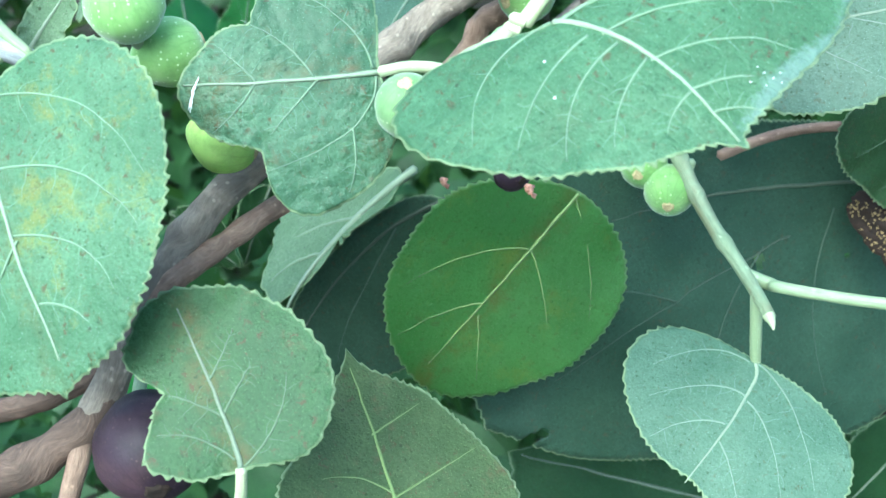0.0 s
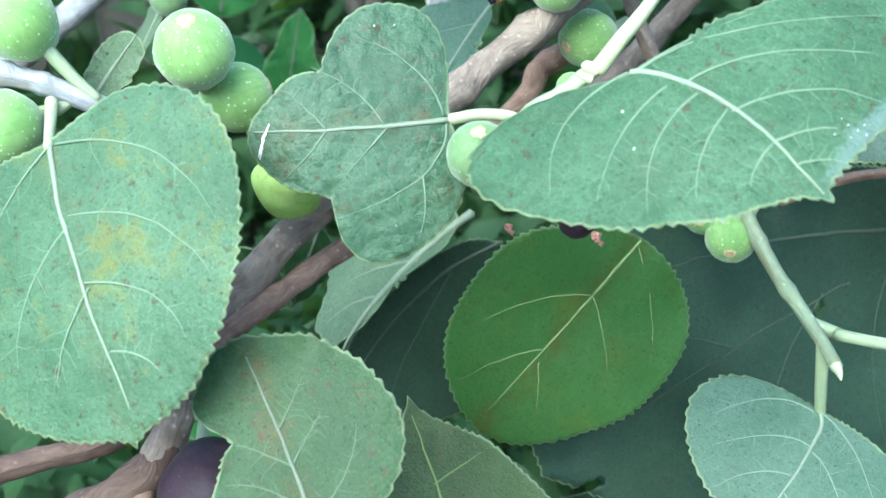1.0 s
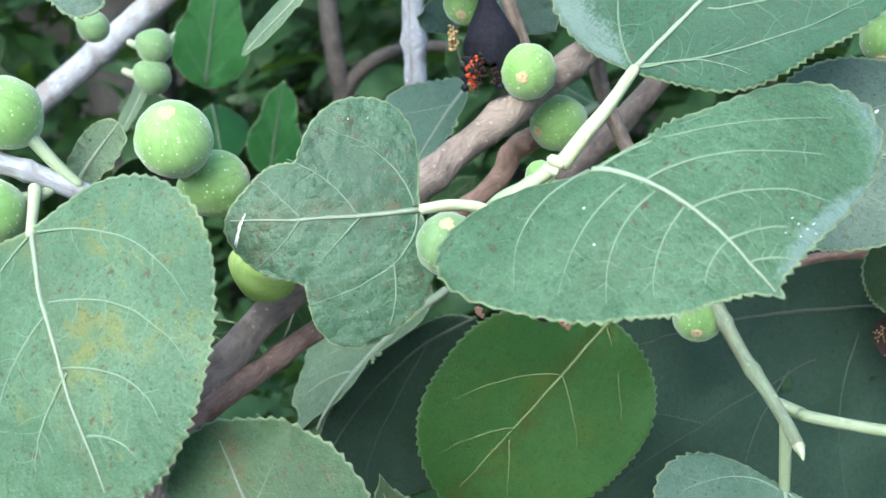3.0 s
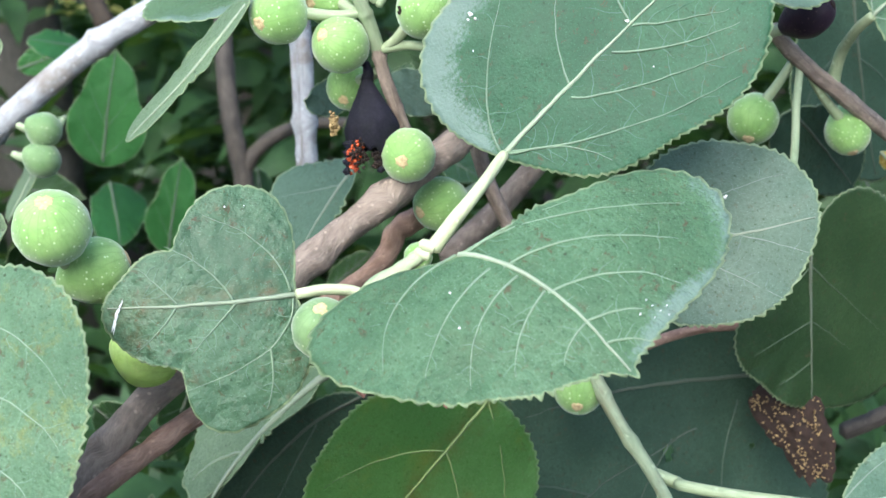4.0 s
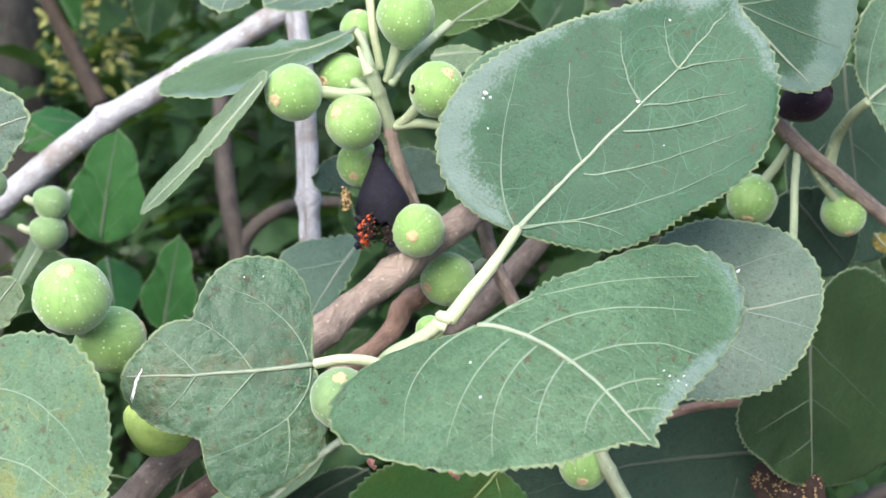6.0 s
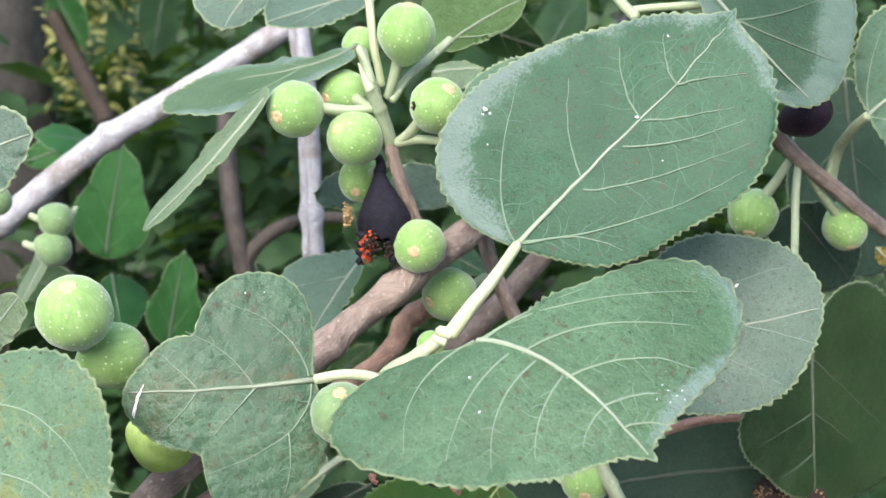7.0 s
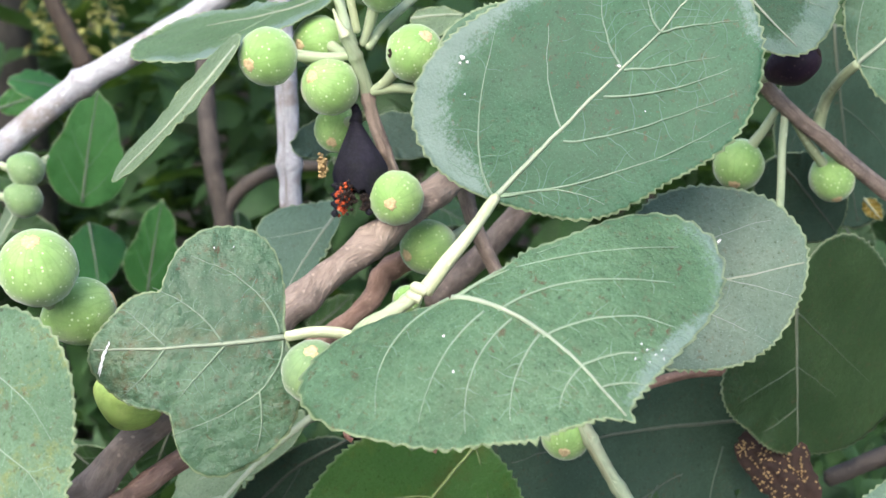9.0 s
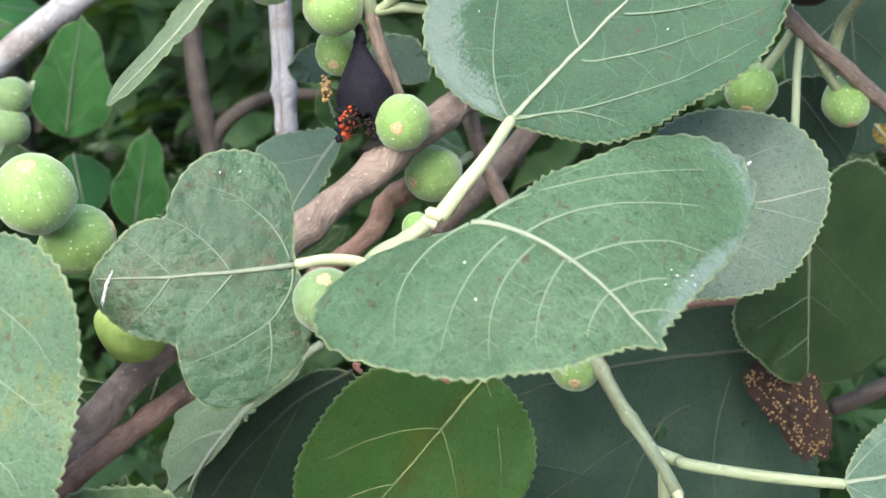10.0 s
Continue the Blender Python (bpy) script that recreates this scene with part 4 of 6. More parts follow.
leaf("thin yellow-green fig leaf glowing with light from above",
     (0.0241, 0.1292, 0.9378), (-0.0419, 0.0971, 0.8646), (0.199, -0.951, 0.237), leaf_thin, bend=(0.02, 0.04, 0.00),
     outline=(0.471, 0.031, 0.010, 0.027, -0.023, 0.016, 0.004, 0.005, -0.002, 0.000, 0.002, 0.004, 0.005),
     veins=((0.00, 0.00, 0.29, -0.01, 0.91, -0.03), (0.29, -0.01, 0.45, -0.19, 0.70, -0.32), (0.58, -0.02, 0.70, -0.12, 0.89, -0.21), (0.02, 0.00, 0.18, 0.21, 0.37, 0.37), (0.29, -0.01, 0.40, 0.15, 0.55, 0.30), (0.63, -0.00, 0.73, 0.08, 0.85, 0.17),), point=0.004, seed=8)
leaf("pale blue-green fig leaf hanging from the forked stalk",
     (0.0983, 0.1099, 0.8694), (0.0861, 0.0527, 0.8290), (0.060, -0.584, 0.809), leaf_blue, bend=(0.04, -0.05, 0.00),
     outline=(0.573, -0.001, -0.053, -0.077, 0.123, 0.038, -0.001, -0.008, -0.014, 0.009, 0.007, 0.005, -0.006),
     veins=((0.01, 0.00, 0.26, -0.03, 0.82, -0.31), (0.03, -0.03, -0.01, -0.28, 0.15, -0.58), (0.25, -0.03, 0.22, -0.25, 0.35, -0.58), (0.03, 0.02, 0.26, 0.24, 0.72, 0.41), (0.28, -0.02, 0.46, 0.12, 0.80, 0.23), (0.55, -0.15, 0.70, -0.07, 0.91, 0.00), (0.44, -0.13, 0.46, -0.33, 0.59, -0.54),), point=0.012, seed=9)
leaf("pale green fig leaf at the end of a long stalk",
     (0.1708, 0.1077, 0.8965), (0.2286, 0.1117, 0.9082), (-0.153, -0.415, 0.897), leaf_blue, bend=(0.00, 0.00, 0.00),
     outline=(0.475, 0.082, -0.009, 0.026, 0.074, -0.014, 0.032, -0.005, 0.010, -0.011, -0.002, -0.000, 0.004),
     veins=((0.00, 0.00, 0.43, -0.02, 0.92, 0.01), (0.01, 0.01, 0.32, 0.22, 0.68, 0.37), (0.00, -0.01, 0.19, -0.21, 0.42, -0.40),), point=0.016, seed=10)
leaf("brown-freckled green fig leaf low in the shrub",
     (-0.0355, 0.0036, 0.8472), (-0.0663, 0.0673, 0.9016), (0.330, -0.516, 0.791), leaf_freckled, bend=(0.02, 0.04, 0.00),
     outline=(0.457, -0.050, -0.030, 0.002, 0.030, 0.052, -0.027, 0.008, -0.005, 0.008, 0.013, 0.009, -0.000, 0.005, -0.003, 0.007, 0.003, 0.004, 0.003),
     veins=((0.00, 0.00, 0.46, 0.00, 0.92, 0.01), (0.33, -0.01, 0.39, -0.23, 0.44, -0.41), (0.33, -0.01, 0.44, 0.11, 0.48, 0.27), (0.61, 0.01, 0.65, -0.11, 0.69, -0.23),), point=0.055, seed=11)
leaf("big fig leaf with insect holes, coloured dark for its shade",
     (0.1887, 0.2419, 0.8953), (-0.0160, 0.1215, 0.8208), (0.390, -0.863, 0.322), leaf_grey_shaded, bend=(0.00, 0.00, 0.00),
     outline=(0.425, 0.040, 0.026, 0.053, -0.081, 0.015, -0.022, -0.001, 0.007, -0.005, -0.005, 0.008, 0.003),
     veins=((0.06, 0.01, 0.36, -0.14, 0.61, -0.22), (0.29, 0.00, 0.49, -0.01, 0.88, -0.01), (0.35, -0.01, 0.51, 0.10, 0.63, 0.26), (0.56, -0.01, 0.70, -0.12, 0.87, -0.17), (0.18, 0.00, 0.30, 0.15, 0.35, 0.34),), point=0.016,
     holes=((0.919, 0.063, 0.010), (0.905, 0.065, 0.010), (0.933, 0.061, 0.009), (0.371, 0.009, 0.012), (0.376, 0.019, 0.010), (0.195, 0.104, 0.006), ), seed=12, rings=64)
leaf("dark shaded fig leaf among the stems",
     (-0.0369, 0.2043, 0.8965), (-0.1125, 0.1658, 0.8226), (0.316, -0.935, 0.164), leaf_grey_shaded, bend=(0.00, 0.00, 0.00),
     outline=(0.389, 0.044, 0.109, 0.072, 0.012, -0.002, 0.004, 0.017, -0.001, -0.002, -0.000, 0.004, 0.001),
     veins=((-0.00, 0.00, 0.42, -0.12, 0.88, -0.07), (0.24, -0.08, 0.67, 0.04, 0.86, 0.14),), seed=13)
leaf("folded fig leaf showing its pale downy underside",
     (-0.0552, 0.1920, 0.9180), (-0.1207, 0.1534, 0.8623), (-0.430, -0.422, 0.798), leaf_under, bend=(0.00, 0.00, 0.00),
     outline=(0.263, 0.028, -0.192, 0.095, -0.044, -0.013, -0.046, 0.057, -0.010, 0.006, -0.012, 0.039, -0.012),
     veins=((-0.04, 0.06, 0.42, 0.00, 0.91, 0.07), (0.32, 0.02, 0.49, -0.14, 0.68, -0.24), (0.59, 0.00, 0.72, -0.10, 0.87, -0.12),), point=0.120, seed=14, rib=2.2)
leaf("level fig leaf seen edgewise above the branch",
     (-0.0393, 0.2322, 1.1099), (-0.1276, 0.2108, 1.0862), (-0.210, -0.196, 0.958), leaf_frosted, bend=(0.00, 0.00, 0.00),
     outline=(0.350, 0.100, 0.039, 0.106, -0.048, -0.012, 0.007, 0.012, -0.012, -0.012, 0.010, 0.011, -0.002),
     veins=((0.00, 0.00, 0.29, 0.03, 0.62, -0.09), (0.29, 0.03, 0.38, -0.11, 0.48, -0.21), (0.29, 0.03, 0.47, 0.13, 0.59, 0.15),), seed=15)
leaf("narrow drooping fig leaf turned edge on",
     (-0.0773, 0.1800, 1.0981), (-0.1345, 0.1700, 1.0385), (-0.581, -0.451, 0.681), leaf_under, bend=(-0.02, 0.0, 0.00),
     outline=oval(0.54, 0.115, 0.3), veins=((0.00, 0.03, 0.46, 0.035, 0.95, 0.01),), seed=16, teeth=0.0, wave=0.15)
leaf("broad bright green leaf of the undergrowth on an upright stalk",
     (-0.2475, 0.5000, 0.9192), (-0.2302, 0.5100, 1.0000), (0.22, -0.90, 0.38), leaf_fresh, bend=(0.02, 0.06, 0.00),
     outline=oval(0.50, 0.32, 0.45),
     veins=((0.00, 0.00, 0.45, 0.01, 0.97, 0.00), (0.05, 0.01, 0.22, 0.16, 0.42, 0.27), (0.05, -0.01, 0.22, -0.16, 0.42, -0.27), (0.32, 0.01, 0.48, 0.11, 0.64, 0.19), (0.32, -0.01, 0.48, -0.11, 0.64, -0.19),), point=0.04, seed=17, teeth=0.25)
leaf("bright green leaf of the undergrowth",
     (-0.2075, 0.5000, 0.8501), (-0.1925, 0.5100, 0.9190), (0.30, -0.86, 0.40), leaf_fresh, bend=(0.02, 0.08, 0.00),
     outline=oval(0.50, 0.27, 0.5),
     veins=((0.00, 0.00, 0.45, 0.01, 0.97, 0.00), (0.12, 0.01, 0.30, 0.12, 0.46, 0.20), (0.12, -0.01, 0.30, -0.12, 0.46, -0.20), (0.40, 0.01, 0.54, 0.08, 0.68, 0.13),), point=0.05, seed=18, teeth=0.4)
leaf("bright green leaf of the undergrowth",
     (-0.2696, 0.5719, 0.9842), (-0.3032, 0.5420, 1.0022), (0.574, -0.162, 0.803), leaf_fresh, bend=(0.00, 0.00, 0.00),
     outline=(0.418, 0.059, 0.093, 0.045, 0.078, -0.011, 0.016, -0.003, 0.021, -0.007, 0.004, 0.010, 0.013),
     veins=((-0.01, -0.03, 0.55, 0.05, 1.02, 0.07),), seed=19, teeth=0.3)
leaf("bright green leaf of the undergrowth",
     (-0.2592, 0.5402, 0.8903), (-0.2415, 0.4925, 0.8545), (0.684, -0.259, 0.682), leaf_fresh, bend=(0.00, 0.00, 0.00),
     outline=(0.428, 0.030, 0.081, 0.038, -0.087, 0.038, -0.008, -0.001, -0.008, -0.009, -0.006, 0.005, -0.001),
     veins=((0.01, 0.04, 0.50, 0.04, 0.95, 0.02),), seed=20, teeth=0.3)
leaf("grey-green fig leaf behind the main branch",
     (-0.0424, 0.2810, 0.9919), (-0.0718, 0.2284, 0.9577), (-0.144, -0.481, 0.865), leaf_blue, bend=(0.00, 0.00, 0.00),
     outline=(0.331, 0.015, -0.218, 0.053, 0.033, 0.033, -0.012, 0.047, 0.001, 0.003, -0.010, 0.015, 0.011),
     veins=((0.03, 0.00, 0.48, -0.03, 0.92, 0.00), (0.24, -0.01, 0.38, -0.24, 0.49, -0.42),), point=0.043, seed=21)
leaf("fig leaf at the top of the shrub",
     (-0.0878, 0.2963, 1.1352), (-0.1094, 0.2725, 1.1127), (0.074, -0.721, 0.689), leaf_grey, bend=(0.00, 0.00, 0.00),
     outline=(0.431, 0.078, -0.219, 0.021, -0.067, -0.030, 0.003, 0.026, 0.018, 0.002, -0.003, 0.011, -0.007),
     veins=((0.01, 0.01, 0.50, -0.08, 0.95, -0.01), (0.42, -0.04, 0.62, -0.25, 0.86, -0.42),), point=0.018, seed=22)
leaf("fig leaf at the top of the shrub",
     (-0.0305, 0.2952, 1.1308), (-0.0884, 0.2736, 1.1157), (-0.022, -0.534, 0.845), leaf_grey, bend=(0.00, 0.00, 0.00),
     outline=(0.351, 0.064, -0.072, 0.088, -0.026, -0.006, -0.016, 0.019, -0.004, -0.002, 0.000, 0.012, 0.001),
     veins=((0.00, 0.00, 0.43, -0.01, 0.97, -0.02), (0.39, 0.00, 0.53, -0.13, 0.74, -0.21), (0.43, -0.01, 0.65, 0.06, 0.80, 0.10),), point=0.015, seed=23)
leaf("light green fig leaf beside the topmost fig",
     (0.0010, 0.2563, 1.1055), (0.0384, 0.2279, 1.1331), (-0.683, -0.703, 0.201), leaf_light, bend=(0.00, 0.00, 0.00),
     outline=(0.440, -0.016, 0.298, 0.059, -0.071, 0.036, 0.049, 0.016, -0.014, 0.005, 0.007, 0.008, -0.007),
     veins=((-0.03, 0.01, 0.44, 0.04, 0.97, 0.01), (0.19, 0.02, 0.53, -0.11, 0.75, -0.14),), point=0.025, seed=24, teeth=0.5)
leaf("small light green fig leaf",
     (-0.0045, 0.2528, 1.0952), (0.0202, 0.2416, 1.0990), (-0.351, -0.508, 0.787), leaf_under, bend=(0.00, 0.00, 0.00),
     outline=(0.400, 0.024, -0.150, 0.071, -0.053, -0.017, -0.036, 0.003, -0.019, -0.000, -0.004, 0.003, -0.001),
     veins=((-0.01, -0.04, 0.50, -0.01, 0.96, -0.02),), point=0.052, seed=25, teeth=0.4)
leaf("fig leaf half hidden behind a broader one",
     (0.0531, 0.1747, 1.1127), (0.0070, 0.1592, 1.0971), (0.036, -0.762, 0.646), leaf_green, bend=(0.00, 0.00, 0.00),
     outline=(0.364, 0.008, 0.051, 0.119, -0.008, 0.000, 0.016, 0.031, -0.000, 0.000, 0.006, 0.007, -0.001),
     veins=((0.00, 0.00, 0.55, -0.05, 0.97, 0.00),), point=0.026, seed=26)
leaf("small grey-green leaf behind the grey stem",
     (-0.0446, 0.2921, 1.0247), (-0.0676, 0.2714, 1.0286), (0.675, -0.707, 0.212), leaf_grey, bend=(0.00, 0.00, 0.00),
     outline=(0.383, 0.037, 0.005, 0.079, 0.001, 0.009, 0.021, 0.030, -0.000, -0.007, 0.007, 0.003, 0.000), point=0.048, seed=27, teeth=0.3)
leaf("small grey-green leaf behind the fruiting stem",
     (-0.0296, 0.2946, 1.0317), (0.0005, 0.2696, 1.0218), (-0.465, -0.747, 0.475), leaf_grey, bend=(0.00, 0.00, 0.00),
     outline=(0.371, 0.052, 0.088, 0.081, 0.021, 0.018, 0.016, 0.018, 0.001, 0.006, 0.007, 0.008, 0.010), point=0.046, seed=28, teeth=0.3)
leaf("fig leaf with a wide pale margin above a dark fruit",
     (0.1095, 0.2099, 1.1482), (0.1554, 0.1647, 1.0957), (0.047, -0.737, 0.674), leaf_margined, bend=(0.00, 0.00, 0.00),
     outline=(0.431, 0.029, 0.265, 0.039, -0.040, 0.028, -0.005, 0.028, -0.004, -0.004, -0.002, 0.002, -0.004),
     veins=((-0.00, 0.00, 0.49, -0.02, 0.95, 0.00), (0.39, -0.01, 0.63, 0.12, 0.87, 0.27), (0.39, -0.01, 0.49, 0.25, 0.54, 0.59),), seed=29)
leaf("fig leaf on a curved stalk",
     (0.1940, 0.2115, 1.0812), (0.2343, 0.2236, 1.1162), (0.007, -0.947, 0.320), leaf_green, bend=(0.00, 0.00, 0.00),
     outline=(0.542, 0.024, -0.005, -0.033, 0.094, 0.016, -0.003, -0.015, -0.012, -0.000, 0.005, -0.003, 0.001),
     veins=((0.00, 0.00, 0.47, -0.02, 0.95, -0.02), (0.01, 0.01, 0.24, 0.25, 0.58, 0.45), (0.00, -0.01, 0.23, -0.28, 0.52, -0.45),), point=0.010, seed=30)
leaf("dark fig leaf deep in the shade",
     (0.2211, 0.3349, 1.0808), (0.2472, 0.3322, 0.9594), (0.402, -0.909, 0.106), leaf_grey_shaded, bend=(0.00, 0.00, 0.00),
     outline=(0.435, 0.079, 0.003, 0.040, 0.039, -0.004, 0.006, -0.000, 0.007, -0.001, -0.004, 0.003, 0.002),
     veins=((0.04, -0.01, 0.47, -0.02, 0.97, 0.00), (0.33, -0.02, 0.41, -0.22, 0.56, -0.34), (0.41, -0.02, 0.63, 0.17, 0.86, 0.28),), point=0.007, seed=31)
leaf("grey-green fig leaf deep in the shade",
     (0.1782, 0.2619, 1.0279), (0.2173, 0.2873, 0.9726), (0.424, -0.899, -0.113), leaf_grey_shaded, bend=(0.00, 0.00, 0.00),
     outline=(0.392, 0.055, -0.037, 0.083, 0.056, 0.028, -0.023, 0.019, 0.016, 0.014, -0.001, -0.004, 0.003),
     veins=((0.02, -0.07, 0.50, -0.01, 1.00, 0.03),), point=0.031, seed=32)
leaf("grey-green fig leaf with uneven edges",
     (-0.1780, 0.0874, 1.0907), (-0.1447, 0.0877, 1.1033), (-0.141, -0.909, 0.392), leaf_grey, bend=(0.00, 0.00, 0.00),
     outline=(0.448, 0.043, 0.015, 0.018, 0.022, 0.013, 0.020, 0.007, 0.003, -0.002, -0.002, 0.007, -0.000),
     veins=((0.00, 0.00, 0.51, 0.02, 0.95, 0.01),), point=0.010, seed=33)
leaf("small upright fig leaf with a pale face",
     (-0.1824, 0.0953, 1.0108), (-0.1630, 0.1054, 1.0367), (-0.149, -0.879, 0.452), leaf_under, bend=(0.00, 0.00, 0.00),
     outline=(0.344, 0.060, 0.026, 0.086, -0.020, 0.018, 0.003, 0.004, -0.008, 0.009, -0.002, -0.003, -0.003),
     veins=((0.06, 0.00, 0.49, 0.01, 0.96, -0.03),), seed=34, teeth=0.4)
leaf("green leaf near the ground, darkened in colour for deep shade",
     (0.1233, 0.2080, 0.6981), (-0.0079, 0.1834, 0.7565), (0.379, -0.755, 0.535), leaf_deep_shade, bend=(0.00, 0.00, 0.00),
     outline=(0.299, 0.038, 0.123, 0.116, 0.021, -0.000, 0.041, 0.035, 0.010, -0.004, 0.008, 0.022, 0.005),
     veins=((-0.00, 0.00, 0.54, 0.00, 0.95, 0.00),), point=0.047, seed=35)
leaf("green leaf near the ground, darkened in colour for deep shade",
     (0.2271, 0.2454, 0.7260), (0.1761, 0.2193, 0.6892), (0.317, -0.923, 0.217), leaf_deep_shade, bend=(0.00, 0.00, 0.00),
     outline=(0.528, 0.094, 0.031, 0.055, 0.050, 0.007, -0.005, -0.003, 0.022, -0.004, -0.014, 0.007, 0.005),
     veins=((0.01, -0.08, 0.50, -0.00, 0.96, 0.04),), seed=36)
leaf("pale fig leaf turned edge on below the branch",
     (-0.2030, 0.3059, 1.0133), (-0.2346, 0.2838, 0.9592), (-0.786, -0.254, 0.563), leaf_under, bend=(0.00, 0.00, 0.00),
     outline=(0.446, 0.070, -0.087, 0.043, -0.072, -0.015, -0.008, -0.008, 0.002, 0.000, 0.007),
     veins=((0.01, 0.03, 0.42, -0.01, 0.98, -0.02),), point=0.029, seed=37, teeth=0.3)
leaf("bright green leaf of the undergrowth",
     (-0.3314, 0.5866, 0.9657), (-0.2838, 0.5855, 0.9827), (-0.048, -0.996, 0.072), leaf_fresh, bend=(0.00, 0.00, 0.00),
     outline=(0.305, -0.003, -0.000, 0.103, 0.005, 0.014, -0.001, 0.033, 0.002, 0.008, 0.000, 0.014, 0.001),
     veins=((-0.00, -0.00, 0.50, -0.01, 0.97, -0.00), (0.15, -0.00, 0.26, -0.09, 0.34, -0.18), (0.15, -0.00, 0.28, 0.09, 0.36, 0.18), (0.38, -0.00, 0.50, -0.09, 0.57, -0.18), (0.38, -0.00, 0.51, 0.09, 0.59, 0.18), (0.58, -0.00, 0.70, -0.09, 0.77, -0.18), (0.58, -0.00, 0.71, 0.09, 0.79, 0.18),), point=0.076, seed=51, teeth=0.4)
leaf("bright green leaf of the undergrowth",
     (-0.4565, 1.0884, 1.0412), (-0.4151, 1.0581, 0.9784), (-0.763, -0.612, -0.208), leaf_fresh, bend=(0.00, 0.00, 0.00),
     outline=(0.555, 0.010, -0.017, -0.078, 0.161, 0.029, -0.012, -0.009, -0.051, 0.006, 0.014, 0.023, 0.008),
     veins=((-0.00, -0.00, 0.49, -0.03, 0.97, 0.00), (0.15, 0.00, 0.14, -0.31, 0.11, -0.61), (0.15, 0.00, 0.39, 0.30, 0.58, 0.57), (0.38, 0.00, 0.38, -0.31, 0.35, -0.60), (0.38, 0.00, 0.62, 0.30, 0.80, 0.57), (0.58, -0.00, 0.58, -0.31, 0.55, -0.60), (0.58, -0.00, 0.82, 0.30, 1.00, 0.57),), point=0.015, seed=52, teeth=0.4)
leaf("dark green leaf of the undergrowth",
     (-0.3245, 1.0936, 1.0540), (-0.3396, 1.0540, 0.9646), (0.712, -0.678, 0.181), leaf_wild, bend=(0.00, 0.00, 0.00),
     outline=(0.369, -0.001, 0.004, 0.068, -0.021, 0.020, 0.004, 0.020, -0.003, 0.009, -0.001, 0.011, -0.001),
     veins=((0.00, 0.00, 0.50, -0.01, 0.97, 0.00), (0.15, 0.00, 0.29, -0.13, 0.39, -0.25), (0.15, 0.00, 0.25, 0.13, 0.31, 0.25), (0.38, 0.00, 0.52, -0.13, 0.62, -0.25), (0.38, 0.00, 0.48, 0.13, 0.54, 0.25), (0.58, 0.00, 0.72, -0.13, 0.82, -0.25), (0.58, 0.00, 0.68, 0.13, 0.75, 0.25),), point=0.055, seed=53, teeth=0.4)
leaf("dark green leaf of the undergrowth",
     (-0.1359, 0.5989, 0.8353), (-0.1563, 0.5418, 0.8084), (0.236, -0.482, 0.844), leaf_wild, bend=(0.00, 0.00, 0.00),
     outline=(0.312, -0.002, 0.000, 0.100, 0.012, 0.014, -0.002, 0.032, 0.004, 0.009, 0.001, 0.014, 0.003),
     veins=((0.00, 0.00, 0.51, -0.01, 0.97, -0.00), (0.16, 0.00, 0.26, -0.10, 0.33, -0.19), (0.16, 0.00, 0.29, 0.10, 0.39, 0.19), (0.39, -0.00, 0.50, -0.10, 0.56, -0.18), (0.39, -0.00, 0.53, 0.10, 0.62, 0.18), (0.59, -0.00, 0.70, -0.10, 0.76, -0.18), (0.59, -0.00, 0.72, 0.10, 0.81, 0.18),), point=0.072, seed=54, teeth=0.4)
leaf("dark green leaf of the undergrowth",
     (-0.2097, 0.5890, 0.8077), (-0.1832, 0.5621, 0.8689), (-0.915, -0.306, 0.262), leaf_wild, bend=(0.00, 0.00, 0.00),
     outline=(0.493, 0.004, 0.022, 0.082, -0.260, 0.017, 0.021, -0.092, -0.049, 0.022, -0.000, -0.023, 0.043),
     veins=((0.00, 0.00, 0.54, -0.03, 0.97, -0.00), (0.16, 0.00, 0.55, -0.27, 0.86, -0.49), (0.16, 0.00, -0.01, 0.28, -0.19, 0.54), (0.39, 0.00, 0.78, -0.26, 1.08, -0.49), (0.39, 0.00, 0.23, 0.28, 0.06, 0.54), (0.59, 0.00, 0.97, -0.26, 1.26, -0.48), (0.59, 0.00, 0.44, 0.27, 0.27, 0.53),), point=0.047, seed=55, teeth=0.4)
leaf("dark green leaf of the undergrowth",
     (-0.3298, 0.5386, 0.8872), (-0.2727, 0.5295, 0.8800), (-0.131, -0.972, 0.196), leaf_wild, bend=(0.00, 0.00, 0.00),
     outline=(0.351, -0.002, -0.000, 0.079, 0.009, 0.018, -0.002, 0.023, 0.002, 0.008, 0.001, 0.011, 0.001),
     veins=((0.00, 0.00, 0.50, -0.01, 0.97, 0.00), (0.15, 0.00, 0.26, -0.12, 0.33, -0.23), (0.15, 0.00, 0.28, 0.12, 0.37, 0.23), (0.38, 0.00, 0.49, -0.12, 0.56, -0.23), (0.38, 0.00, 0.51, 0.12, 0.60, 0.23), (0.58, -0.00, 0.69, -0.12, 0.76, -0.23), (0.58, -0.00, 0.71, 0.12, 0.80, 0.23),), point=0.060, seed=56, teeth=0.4)
